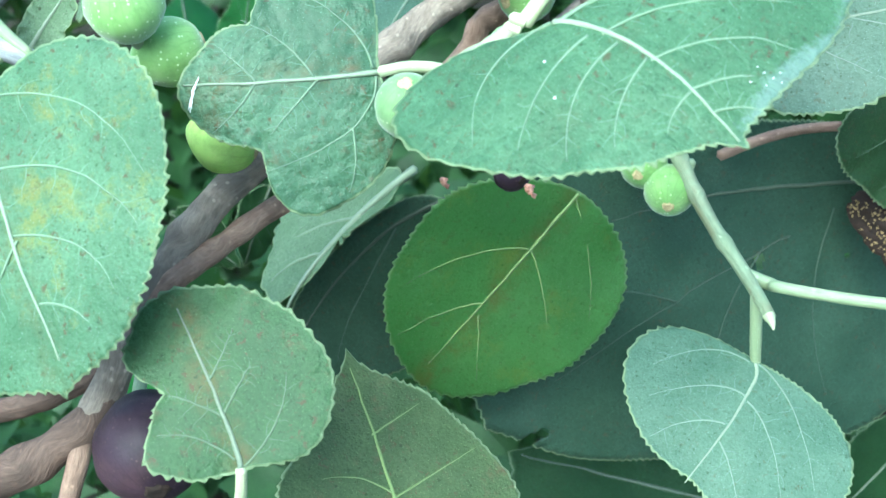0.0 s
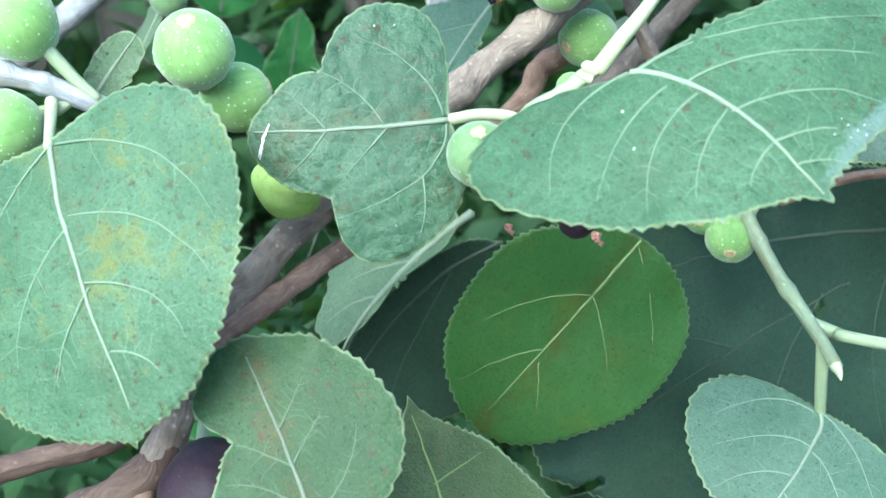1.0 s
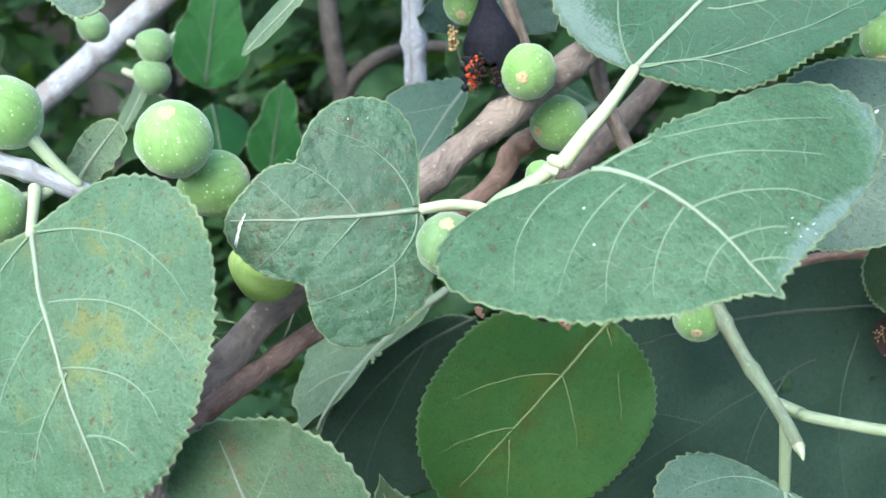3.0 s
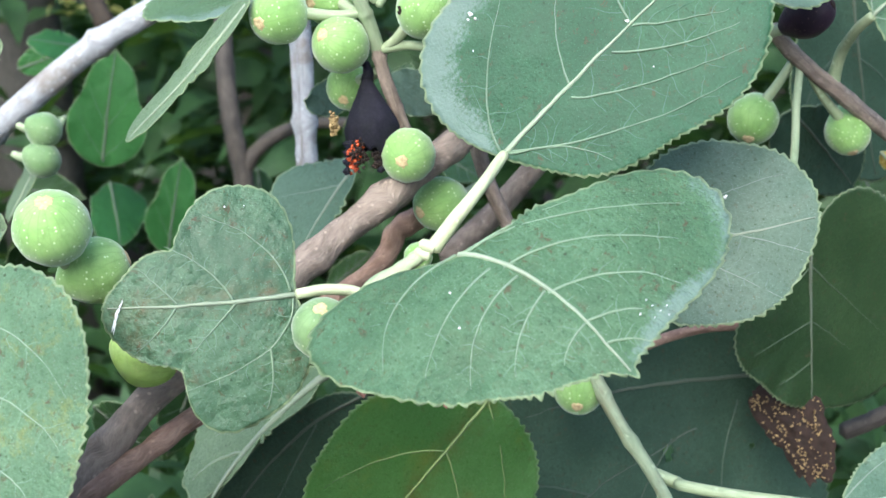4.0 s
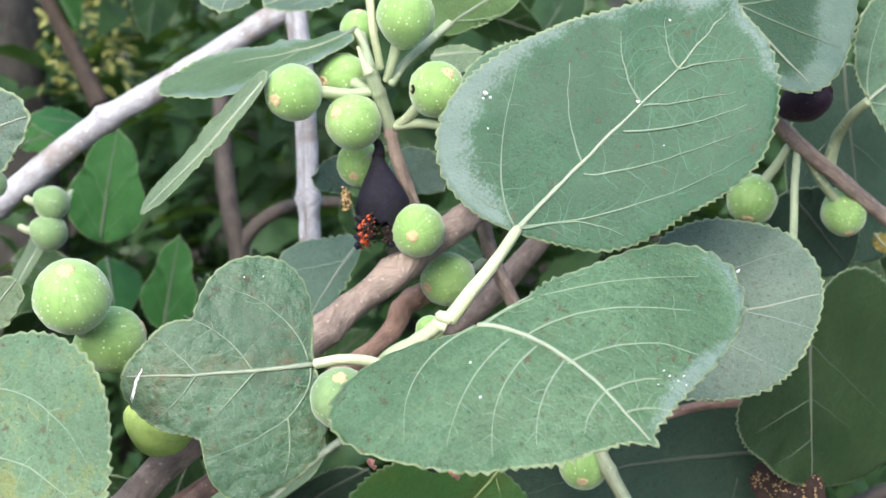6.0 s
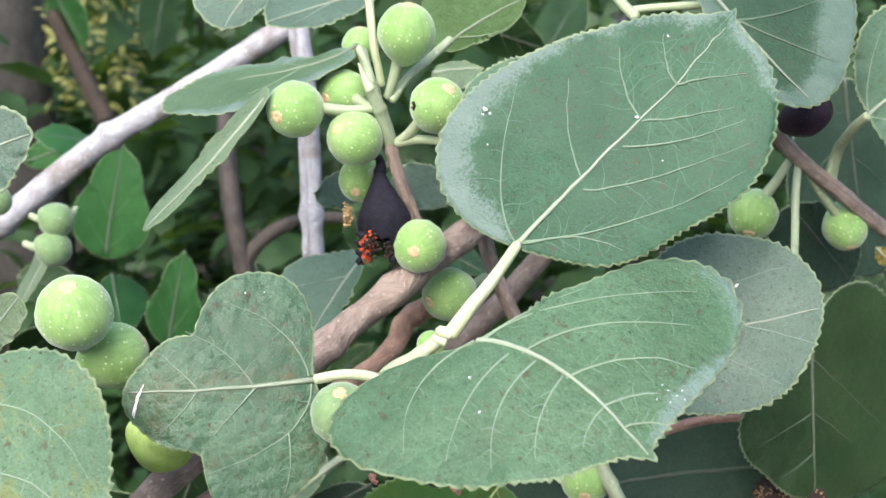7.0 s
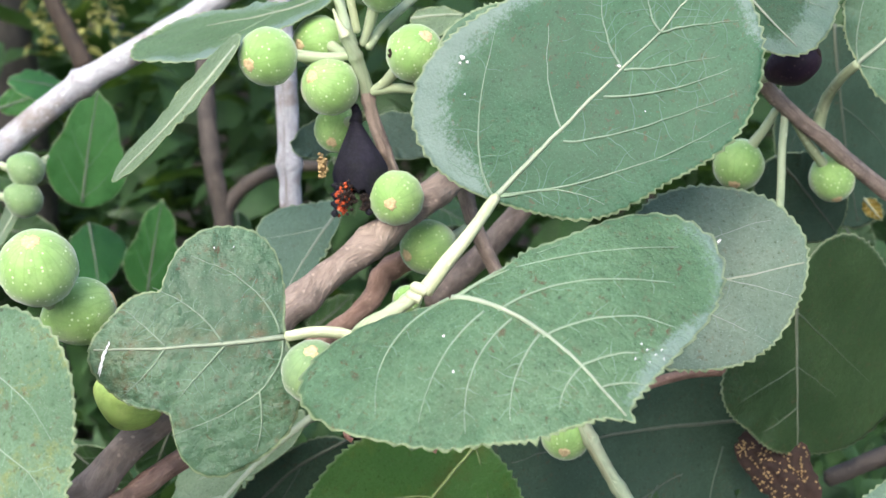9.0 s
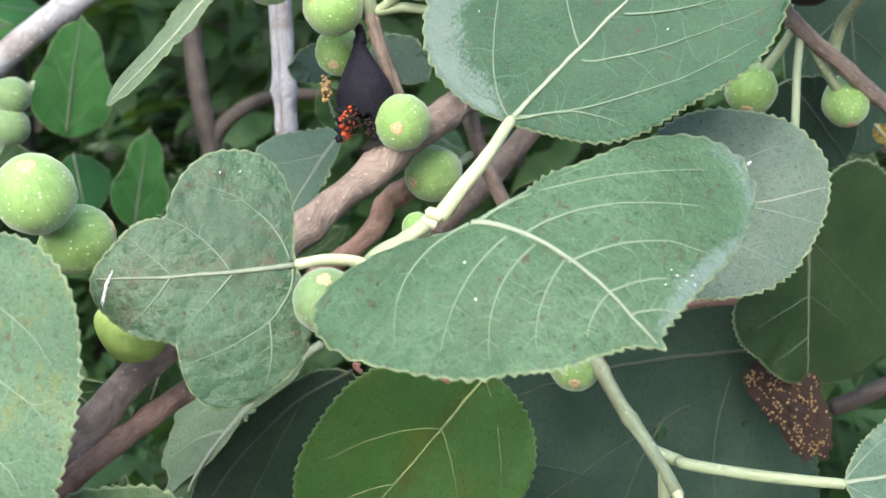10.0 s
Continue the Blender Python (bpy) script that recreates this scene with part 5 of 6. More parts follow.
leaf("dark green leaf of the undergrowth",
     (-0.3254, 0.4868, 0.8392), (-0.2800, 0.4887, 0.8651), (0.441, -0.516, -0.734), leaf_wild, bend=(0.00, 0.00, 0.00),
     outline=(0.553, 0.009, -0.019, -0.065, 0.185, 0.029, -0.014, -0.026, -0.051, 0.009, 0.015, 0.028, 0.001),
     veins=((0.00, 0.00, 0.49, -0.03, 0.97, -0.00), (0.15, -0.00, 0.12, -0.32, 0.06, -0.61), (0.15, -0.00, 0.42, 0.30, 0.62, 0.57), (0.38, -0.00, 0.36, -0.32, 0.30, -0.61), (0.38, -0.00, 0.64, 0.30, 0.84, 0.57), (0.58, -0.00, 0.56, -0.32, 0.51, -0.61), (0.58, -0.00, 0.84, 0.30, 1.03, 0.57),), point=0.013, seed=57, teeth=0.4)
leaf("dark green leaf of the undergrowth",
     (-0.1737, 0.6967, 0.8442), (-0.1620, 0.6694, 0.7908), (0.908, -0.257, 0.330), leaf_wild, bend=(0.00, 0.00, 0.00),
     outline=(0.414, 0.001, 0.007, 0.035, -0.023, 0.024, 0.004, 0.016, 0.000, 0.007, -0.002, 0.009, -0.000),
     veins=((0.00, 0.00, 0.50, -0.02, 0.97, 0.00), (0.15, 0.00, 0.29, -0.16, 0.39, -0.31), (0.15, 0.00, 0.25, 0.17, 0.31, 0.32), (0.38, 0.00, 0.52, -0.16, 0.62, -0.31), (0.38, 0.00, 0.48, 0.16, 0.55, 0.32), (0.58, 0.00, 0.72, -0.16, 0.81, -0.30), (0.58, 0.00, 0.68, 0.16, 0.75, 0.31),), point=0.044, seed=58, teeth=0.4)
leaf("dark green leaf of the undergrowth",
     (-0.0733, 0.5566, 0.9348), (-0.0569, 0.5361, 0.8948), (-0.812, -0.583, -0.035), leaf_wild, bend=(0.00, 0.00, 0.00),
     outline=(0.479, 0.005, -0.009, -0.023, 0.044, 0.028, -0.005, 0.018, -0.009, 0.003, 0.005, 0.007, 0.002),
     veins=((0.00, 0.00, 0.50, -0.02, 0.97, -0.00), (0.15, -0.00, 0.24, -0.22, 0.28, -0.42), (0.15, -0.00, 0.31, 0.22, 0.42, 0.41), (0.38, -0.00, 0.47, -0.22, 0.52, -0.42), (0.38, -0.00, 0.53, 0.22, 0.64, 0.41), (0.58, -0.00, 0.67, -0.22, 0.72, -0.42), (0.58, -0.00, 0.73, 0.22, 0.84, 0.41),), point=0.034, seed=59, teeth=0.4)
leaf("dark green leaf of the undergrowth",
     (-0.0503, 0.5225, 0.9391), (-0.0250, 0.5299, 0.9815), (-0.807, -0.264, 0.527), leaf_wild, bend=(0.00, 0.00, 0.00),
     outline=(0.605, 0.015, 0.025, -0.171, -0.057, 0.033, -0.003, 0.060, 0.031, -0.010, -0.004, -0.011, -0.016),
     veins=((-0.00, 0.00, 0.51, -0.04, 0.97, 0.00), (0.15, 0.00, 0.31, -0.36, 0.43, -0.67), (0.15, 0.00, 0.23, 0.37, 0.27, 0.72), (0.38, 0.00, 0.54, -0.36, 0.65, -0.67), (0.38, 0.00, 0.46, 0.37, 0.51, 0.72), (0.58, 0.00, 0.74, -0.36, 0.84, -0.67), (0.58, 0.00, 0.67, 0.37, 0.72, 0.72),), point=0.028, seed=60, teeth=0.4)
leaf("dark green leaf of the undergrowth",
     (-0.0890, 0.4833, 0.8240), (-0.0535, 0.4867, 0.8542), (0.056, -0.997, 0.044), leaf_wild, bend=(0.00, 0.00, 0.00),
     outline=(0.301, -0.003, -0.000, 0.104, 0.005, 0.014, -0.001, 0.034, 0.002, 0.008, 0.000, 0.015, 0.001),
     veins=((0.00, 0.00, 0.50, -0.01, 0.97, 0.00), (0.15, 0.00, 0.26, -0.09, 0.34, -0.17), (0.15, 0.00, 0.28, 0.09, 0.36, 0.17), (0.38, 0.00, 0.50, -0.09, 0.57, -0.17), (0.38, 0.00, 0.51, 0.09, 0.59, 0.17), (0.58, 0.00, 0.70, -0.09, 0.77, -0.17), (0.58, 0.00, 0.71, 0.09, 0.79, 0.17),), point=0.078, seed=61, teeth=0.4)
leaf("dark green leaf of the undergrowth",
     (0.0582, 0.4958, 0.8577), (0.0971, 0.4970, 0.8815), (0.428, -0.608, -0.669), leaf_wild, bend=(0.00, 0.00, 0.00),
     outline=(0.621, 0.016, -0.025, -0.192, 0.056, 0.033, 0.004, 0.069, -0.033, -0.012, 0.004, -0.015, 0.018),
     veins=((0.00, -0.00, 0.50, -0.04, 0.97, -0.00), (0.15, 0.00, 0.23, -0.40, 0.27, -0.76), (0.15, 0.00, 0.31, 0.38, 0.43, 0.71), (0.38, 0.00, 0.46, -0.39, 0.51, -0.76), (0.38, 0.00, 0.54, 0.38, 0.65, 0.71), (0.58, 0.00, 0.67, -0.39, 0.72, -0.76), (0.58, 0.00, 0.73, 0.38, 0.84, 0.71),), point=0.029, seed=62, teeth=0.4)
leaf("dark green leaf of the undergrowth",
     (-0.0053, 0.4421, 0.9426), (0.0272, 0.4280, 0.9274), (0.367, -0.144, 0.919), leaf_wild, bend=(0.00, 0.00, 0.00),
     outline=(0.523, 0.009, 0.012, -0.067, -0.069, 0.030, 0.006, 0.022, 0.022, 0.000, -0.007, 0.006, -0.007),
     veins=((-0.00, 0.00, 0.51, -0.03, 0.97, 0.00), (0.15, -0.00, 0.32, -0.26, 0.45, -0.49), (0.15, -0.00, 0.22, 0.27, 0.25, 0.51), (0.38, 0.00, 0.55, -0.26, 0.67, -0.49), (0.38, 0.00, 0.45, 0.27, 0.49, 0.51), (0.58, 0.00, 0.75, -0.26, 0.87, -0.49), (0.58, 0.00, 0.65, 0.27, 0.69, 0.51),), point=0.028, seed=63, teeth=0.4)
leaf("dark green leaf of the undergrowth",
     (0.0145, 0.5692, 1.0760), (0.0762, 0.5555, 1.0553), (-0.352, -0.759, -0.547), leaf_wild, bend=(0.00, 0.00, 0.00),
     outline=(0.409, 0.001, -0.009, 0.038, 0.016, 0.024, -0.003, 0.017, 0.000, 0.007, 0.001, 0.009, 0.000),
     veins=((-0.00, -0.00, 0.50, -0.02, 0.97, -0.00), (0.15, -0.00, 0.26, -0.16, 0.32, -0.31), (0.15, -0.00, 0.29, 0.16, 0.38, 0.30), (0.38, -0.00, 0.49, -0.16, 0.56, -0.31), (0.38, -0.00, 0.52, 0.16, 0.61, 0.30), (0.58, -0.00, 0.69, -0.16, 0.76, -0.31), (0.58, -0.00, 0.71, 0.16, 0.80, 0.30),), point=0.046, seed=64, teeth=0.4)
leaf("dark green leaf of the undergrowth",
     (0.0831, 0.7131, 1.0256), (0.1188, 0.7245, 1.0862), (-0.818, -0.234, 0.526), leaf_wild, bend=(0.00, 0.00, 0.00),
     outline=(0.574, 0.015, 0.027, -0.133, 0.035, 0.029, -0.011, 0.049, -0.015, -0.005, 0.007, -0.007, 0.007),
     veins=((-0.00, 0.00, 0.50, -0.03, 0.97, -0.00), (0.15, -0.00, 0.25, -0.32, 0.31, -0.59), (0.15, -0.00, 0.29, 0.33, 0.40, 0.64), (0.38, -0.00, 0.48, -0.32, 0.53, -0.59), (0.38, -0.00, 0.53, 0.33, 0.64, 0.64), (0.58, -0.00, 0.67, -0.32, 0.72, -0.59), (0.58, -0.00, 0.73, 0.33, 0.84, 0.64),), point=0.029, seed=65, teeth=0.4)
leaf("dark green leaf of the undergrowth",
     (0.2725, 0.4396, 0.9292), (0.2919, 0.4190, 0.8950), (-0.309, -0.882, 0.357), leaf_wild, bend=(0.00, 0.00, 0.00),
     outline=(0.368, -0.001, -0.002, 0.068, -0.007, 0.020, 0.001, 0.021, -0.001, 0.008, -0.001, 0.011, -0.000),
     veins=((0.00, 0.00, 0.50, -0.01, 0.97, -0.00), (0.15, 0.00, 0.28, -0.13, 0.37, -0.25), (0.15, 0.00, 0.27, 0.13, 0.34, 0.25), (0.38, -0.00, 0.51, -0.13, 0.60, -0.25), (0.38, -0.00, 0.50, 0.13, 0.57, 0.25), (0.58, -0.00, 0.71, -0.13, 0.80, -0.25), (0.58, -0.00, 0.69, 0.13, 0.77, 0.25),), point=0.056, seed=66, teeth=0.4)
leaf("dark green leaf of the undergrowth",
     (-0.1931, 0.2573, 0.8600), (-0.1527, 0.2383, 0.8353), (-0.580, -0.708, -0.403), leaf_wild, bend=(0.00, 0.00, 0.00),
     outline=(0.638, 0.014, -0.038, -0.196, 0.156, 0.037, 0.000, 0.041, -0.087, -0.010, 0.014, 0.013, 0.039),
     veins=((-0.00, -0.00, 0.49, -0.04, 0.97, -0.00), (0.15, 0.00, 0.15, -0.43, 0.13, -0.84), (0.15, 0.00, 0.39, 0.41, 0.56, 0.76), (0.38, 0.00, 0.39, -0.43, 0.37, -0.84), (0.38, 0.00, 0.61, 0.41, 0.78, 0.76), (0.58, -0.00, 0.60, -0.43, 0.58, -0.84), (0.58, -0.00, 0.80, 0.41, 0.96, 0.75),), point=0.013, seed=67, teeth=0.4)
leaf("dark green leaf of the undergrowth",
     (-0.1502, 0.3162, 0.8463), (-0.1668, 0.2922, 0.8030), (0.773, -0.632, 0.053), leaf_wild, bend=(0.00, 0.00, 0.00),
     outline=(0.407, 0.002, 0.009, 0.039, 0.015, 0.023, -0.002, 0.017, 0.001, 0.007, 0.002, 0.009, 0.000),
     veins=((0.00, 0.00, 0.50, -0.02, 0.97, 0.00), (0.15, -0.00, 0.26, -0.16, 0.33, -0.30), (0.15, -0.00, 0.28, 0.16, 0.38, 0.31), (0.38, 0.00, 0.49, -0.16, 0.55, -0.30), (0.38, 0.00, 0.52, 0.16, 0.61, 0.31), (0.58, 0.00, 0.69, -0.16, 0.75, -0.30), (0.58, 0.00, 0.72, 0.16, 0.81, 0.31),), point=0.046, seed=68, teeth=0.4)
leaf("dark green leaf of the undergrowth",
     (-0.2494, 0.2937, 0.7819), (-0.1961, 0.2923, 0.8040), (0.214, -0.795, -0.567), leaf_wild, bend=(0.00, 0.00, 0.00),
     outline=(0.479, 0.005, -0.012, 0.001, 0.129, 0.025, -0.014, -0.013, -0.013, 0.012, 0.009, 0.012, -0.003),
     veins=((0.00, 0.00, 0.49, -0.02, 0.97, 0.00), (0.15, 0.00, 0.16, -0.23, 0.14, -0.44), (0.15, 0.00, 0.38, 0.22, 0.55, 0.42), (0.38, -0.00, 0.40, -0.23, 0.38, -0.44), (0.38, -0.00, 0.61, 0.22, 0.78, 0.42), (0.58, -0.00, 0.60, -0.23, 0.58, -0.44), (0.58, -0.00, 0.80, 0.22, 0.97, 0.41),), point=0.029, seed=69, teeth=0.4)
leaf("dark green leaf of the undergrowth",
     (-0.1813, 0.2494, 0.7392), (-0.1684, 0.2590, 0.7998), (-0.898, -0.363, 0.250), leaf_wild, bend=(0.00, 0.00, 0.00),
     outline=(0.620, 0.006, 0.045, -0.113, -0.275, 0.040, 0.013, -0.063, 0.096, 0.006, -0.025, 0.060, 0.005),
     veins=((0.00, 0.00, 0.53, -0.04, 0.97, -0.00), (0.15, 0.00, 0.49, -0.40, 0.75, -0.73), (0.15, 0.00, 0.04, 0.43, -0.10, 0.84), (0.38, -0.00, 0.71, -0.40, 0.96, -0.73), (0.38, -0.00, 0.28, 0.43, 0.15, 0.84), (0.58, 0.00, 0.90, -0.40, 1.14, -0.73), (0.58, 0.00, 0.49, 0.43, 0.37, 0.84),), seed=70, teeth=0.4)
leaf("bright green leaf of the undergrowth",
     (-0.2335, 0.2127, 0.7937), (-0.1797, 0.1984, 0.7827), (-0.224, -0.962, 0.155), leaf_fresh, bend=(0.00, 0.00, 0.00),
     outline=(0.350, -0.001, -0.001, 0.080, 0.019, 0.018, -0.004, 0.023, 0.004, 0.009, 0.001, 0.011, 0.002),
     veins=((0.00, 0.00, 0.50, -0.01, 0.97, 0.00), (0.15, -0.00, 0.25, -0.12, 0.31, -0.23), (0.15, -0.00, 0.29, 0.12, 0.39, 0.23), (0.38, 0.00, 0.48, -0.12, 0.55, -0.23), (0.38, 0.00, 0.52, 0.12, 0.62, 0.23), (0.58, -0.00, 0.68, -0.12, 0.75, -0.23), (0.58, -0.00, 0.72, 0.12, 0.82, 0.23),), point=0.060, seed=71, teeth=0.4)
leaf("dark green leaf of the undergrowth",
     (-0.1428, 0.2439, 0.8194), (-0.0863, 0.2383, 0.8340), (0.098, -0.744, -0.661), leaf_wild, bend=(0.00, 0.00, 0.00),
     outline=(0.585, 0.009, -0.033, -0.113, 0.177, 0.036, -0.009, -0.005, -0.069, 0.001, 0.017, 0.028, 0.015),
     veins=((-0.00, -0.00, 0.49, -0.03, 0.97, 0.00), (0.15, -0.00, 0.13, -0.36, 0.08, -0.70), (0.15, -0.00, 0.41, 0.34, 0.60, 0.63), (0.38, 0.00, 0.37, -0.36, 0.33, -0.70), (0.38, 0.00, 0.63, 0.34, 0.81, 0.62), (0.58, -0.00, 0.58, -0.36, 0.54, -0.69), (0.58, -0.00, 0.82, 0.34, 1.00, 0.62),), point=0.010, seed=72, teeth=0.4)
leaf("small yellow leaf caught in the shade",
     (0.2339, 0.2917, 0.9905), (0.2402, 0.2776, 0.9828), (-0.860, -0.478, 0.177), leaf_yellowed, bend=(0.00, 0.00, 0.00),
     outline=(0.366, -0.000, -0.000, 0.071, 0.027, 0.019, -0.005, 0.020, 0.005, 0.009, 0.002, 0.011, 0.001),
     veins=((0.00, 0.00, 0.50, -0.01, 0.97, 0.00), (0.15, -0.00, 0.25, -0.13, 0.30, -0.25), (0.15, -0.00, 0.30, 0.13, 0.41, 0.25), (0.38, -0.00, 0.48, -0.13, 0.53, -0.25), (0.38, -0.00, 0.53, 0.13, 0.63, 0.25), (0.58, 0.00, 0.68, -0.13, 0.73, -0.25), (0.58, 0.00, 0.73, 0.13, 0.83, 0.25),), point=0.055, seed=90, teeth=0.3)
stalk("branch", "smooth pale grey fig branch with bud rings", ((-0.4300, 0.3600, -0.0300), (-0.4900, 0.3600, 0.4000), (-0.4800, 0.3650, 0.7600), (-0.4200, 0.3692, 0.8722), (-0.3512, 0.3775, 0.9226), (-0.2945, 0.3737, 0.9648), (-0.2704, 0.3708, 0.9831), (-0.2332, 0.3713, 1.0111), (-0.2002, 0.3712, 1.0376), (-0.1622, 0.3724, 1.0558), (-0.1280, 0.3748, 1.0779), (-0.0976, 0.3756, 1.0953), (-0.0741, 0.3757, 1.1107), (-0.0480, 0.3831, 1.1322)), 0.0092, 0.0064, bark_pale, scars=((-0.2002, 0.3712, 1.0376), (-0.2704, 0.3708, 0.9831)))
stalk("stem", "upright whitish fig stem with a ring scar", ((-0.0886, 0.3808, 1.1262), (-0.0839, 0.3705, 1.0954), (-0.0792, 0.3559, 1.0523), (-0.0771, 0.3372, 0.9969), (-0.0759, 0.3289, 0.9722), (-0.0740, 0.3206, 0.9476)), 0.0062, 0.0066, bark_pale, scars=((-0.0771, 0.3372, 0.9969),))
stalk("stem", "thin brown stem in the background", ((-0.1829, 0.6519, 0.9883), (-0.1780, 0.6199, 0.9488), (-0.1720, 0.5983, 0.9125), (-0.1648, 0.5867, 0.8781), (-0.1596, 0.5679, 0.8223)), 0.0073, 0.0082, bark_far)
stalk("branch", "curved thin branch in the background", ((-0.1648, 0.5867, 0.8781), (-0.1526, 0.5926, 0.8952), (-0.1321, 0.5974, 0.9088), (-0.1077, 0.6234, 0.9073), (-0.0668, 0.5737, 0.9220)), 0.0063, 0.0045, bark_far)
stalk("branch", "knobbly grey-brown main branch of the fig", ((0.0398, 0.2479, 1.0369), (0.0253, 0.2313, 1.0312), (0.0112, 0.2049, 1.0283), (-0.0018, 0.1902, 1.0223), (-0.0168, 0.1756, 1.0147), (-0.0337, 0.1609, 1.0065), (-0.0493, 0.1411, 0.9991), (-0.0664, 0.1221, 0.9889), (-0.1039, 0.1042, 0.9644), (-0.1160, 0.0885, 0.9553), (-0.1286, 0.0728, 0.9444), (-0.1370, 0.0583, 0.9308), (-0.1458, 0.0424, 0.9149), (-0.1550, 0.0278, 0.8973)), 0.0068, 0.0066, bark_brown, rings=4, knots=1.0)
# lower end of the main branch, its shade carried by the darker bark
stalk("branch", "dark reddish-brown lower limb rising from the soil", ((-0.1505, 0.0345, 0.9055), (-0.1550, 0.0278, 0.8973), (-0.1747, 0.0194, 0.8860), (-0.2029, 0.0126, 0.8729), (-0.2600, 0.0200, 0.8300), (-0.3100, 0.0700, 0.6200), (-0.3000, 0.1500, 0.3000), (-0.2600, 0.2000, -0.0300)), 0.0063, 0.0110, bark_red_shaded, rings=3, knots=1.0)
stalk("branch", "brown branch low in the shrub", ((-0.2304, 0.0471, 0.8766), (-0.2082, 0.0518, 0.8812), (-0.1904, 0.0553, 0.8843), (-0.1765, 0.0680, 0.8839), (-0.1664, 0.0815, 0.8855)), 0.0054, 0.0041, bark_red_shaded, knots=0.5)
stalk("branch", "reddish-brown side branch", ((-0.0804, 0.1115, 0.9532), (-0.0962, 0.0956, 0.9485), (-0.1112, 0.0797, 0.9434), (-0.1233, 0.0646, 0.9394), (-0.1318, 0.0572, 0.9340), (-0.1385, 0.0487, 0.9245)), 0.0045, 0.0045, bark_red, knots=0.5)
stalk("branch", "reddish-brown twig", ((-0.1581, 0.0271, 0.8965), (-0.1593, 0.0147, 0.8855), (-0.1624, 0.0073, 0.8732), (-0.1644, -0.0032, 0.8556)), 0.0042, 0.0036, bark_red)
stalk("branch", "dark reddish side branch with a knot", ((0.0033, 0.2179, 0.9917), (-0.0076, 0.2105, 0.9888), (-0.0182, 0.2027, 0.9847), (-0.0236, 0.1992, 0.9746), (-0.0339, 0.1902, 0.9670), (-0.0519, 0.1805, 0.9572)), 0.0059, 0.0043, bark_red, knots=0.8)
stalk("branch", "thin grey branch behind the fruits", ((0.0186, 0.2370, 1.0272), (0.0205, 0.2326, 1.0141), (0.0254, 0.2273, 0.9984), (0.0342, 0.2212, 0.9800), (0.0418, 0.2159, 0.9643)), 0.0041, 0.0033, bark_brown)
stalk("branch", "blurred brown branch behind the leaves", ((0.0576, 0.2835, 0.9970), (0.0424, 0.2776, 0.9800), (0.0273, 0.2723, 0.9644), (0.0032, 0.2649, 0.9432)), 0.0060, 0.0066, bark_brown)
stalk("stem", "brown fruiting stem", ((-0.0234, 0.1924, 1.0749), (-0.0209, 0.1921, 1.0634), (-0.0164, 0.1931, 1.0488), (-0.0107, 0.1936, 1.0326), (-0.0031, 0.1960, 1.0209)), 0.0028, 0.0033, bark_brown, rings=3)
stalk("shoot", "green shoot tip crowded with figs", ((-0.0319, 0.1904, 1.1006), (-0.0289, 0.1904, 1.0936), (-0.0257, 0.1919, 1.0840), (-0.0230, 0.1931, 1.0735)), 0.0028, 0.0033, stalk_dull, rings=2)
stalk("bud", "pointed pale green leaf bud", ((-0.0311, 0.1886, 1.0989), (-0.0335, 0.1889, 1.1033), (-0.0360, 0.1900, 1.1100)), 0.0024, 0.0005, stalk_pale)
stalk("bud", "cream bud scale by a leaf stalk", ((0.0031, 0.0669, 1.0342), (0.0007, 0.0666, 1.0352), (-0.0010, 0.0666, 1.0360)), 0.0024, 0.0018, stalk_pale)
stalk("bud", "cream bud scale by a leaf stalk", ((0.0015, 0.0658, 1.0316), (-0.0013, 0.0657, 1.0325), (-0.0027, 0.0658, 1.0338)), 0.0020, 0.0012, stalk_pale)
stalk("stalk", "pale cream leaf stalk", ((0.0287, 0.1015, 1.0561), (0.0195, 0.0795, 1.0510), (0.0112, 0.0718, 1.0432), (0.0031, 0.0676, 1.0335)), 0.0020, 0.0029, stalk_pale)
stalk("twig", "pale green twig tip with a bud", ((0.0027, 0.0680, 1.0346), (-0.0025, 0.0667, 1.0308), (-0.0085, 0.0652, 1.0267), (-0.0170, 0.0640, 1.0215), (-0.0280, 0.0719, 1.0056), (-0.0374, 0.0782, 0.9850)), 0.0026, 0.0031, stalk_green, knots=0.8)
stalk("stalk", "pale cream leaf stalk", ((-0.0448, 0.0602, 1.0199), (-0.0349, 0.0616, 1.0210), (-0.0250, 0.0627, 1.0195), (-0.0170, 0.0626, 1.0156)), 0.0018, 0.0022, stalk_pale)
stalk("stalk", "green forked stalk with a pointed bud", ((0.0560, 0.1761, 0.9529), (0.0665, 0.1643, 0.9409), (0.0732, 0.1523, 0.9292), (0.0814, 0.1400, 0.9168), (0.0920, 0.1248, 0.9050), (0.0971, 0.1060, 0.9017), (0.0995, 0.0957, 0.8998)), 0.0036, 0.0026, stalk_dull, rings=4)
stalk("stalk", "pale green leaf stalk", ((0.0947, 0.1218, 0.9033), (0.1041, 0.1205, 0.8997), (0.1071, 0.1121, 0.9034), (0.1369, 0.1079, 0.9001), (0.1708, 0.1075, 0.8960)), 0.0028, 0.0023, stalk_green)
stalk("stalk", "pale green leaf stalk", ((0.0963, 0.1082, 0.9017), (0.0969, 0.1069, 0.8874), (0.0987, 0.1094, 0.8686)), 0.0028, 0.0023, stalk_green)
stalk("bud", "pointed cream bud", ((0.0990, 0.0962, 0.9006), (0.1000, 0.0930, 0.8989), (0.1005, 0.0908, 0.8971)), 0.0025, 0.0004, stalk_pale)
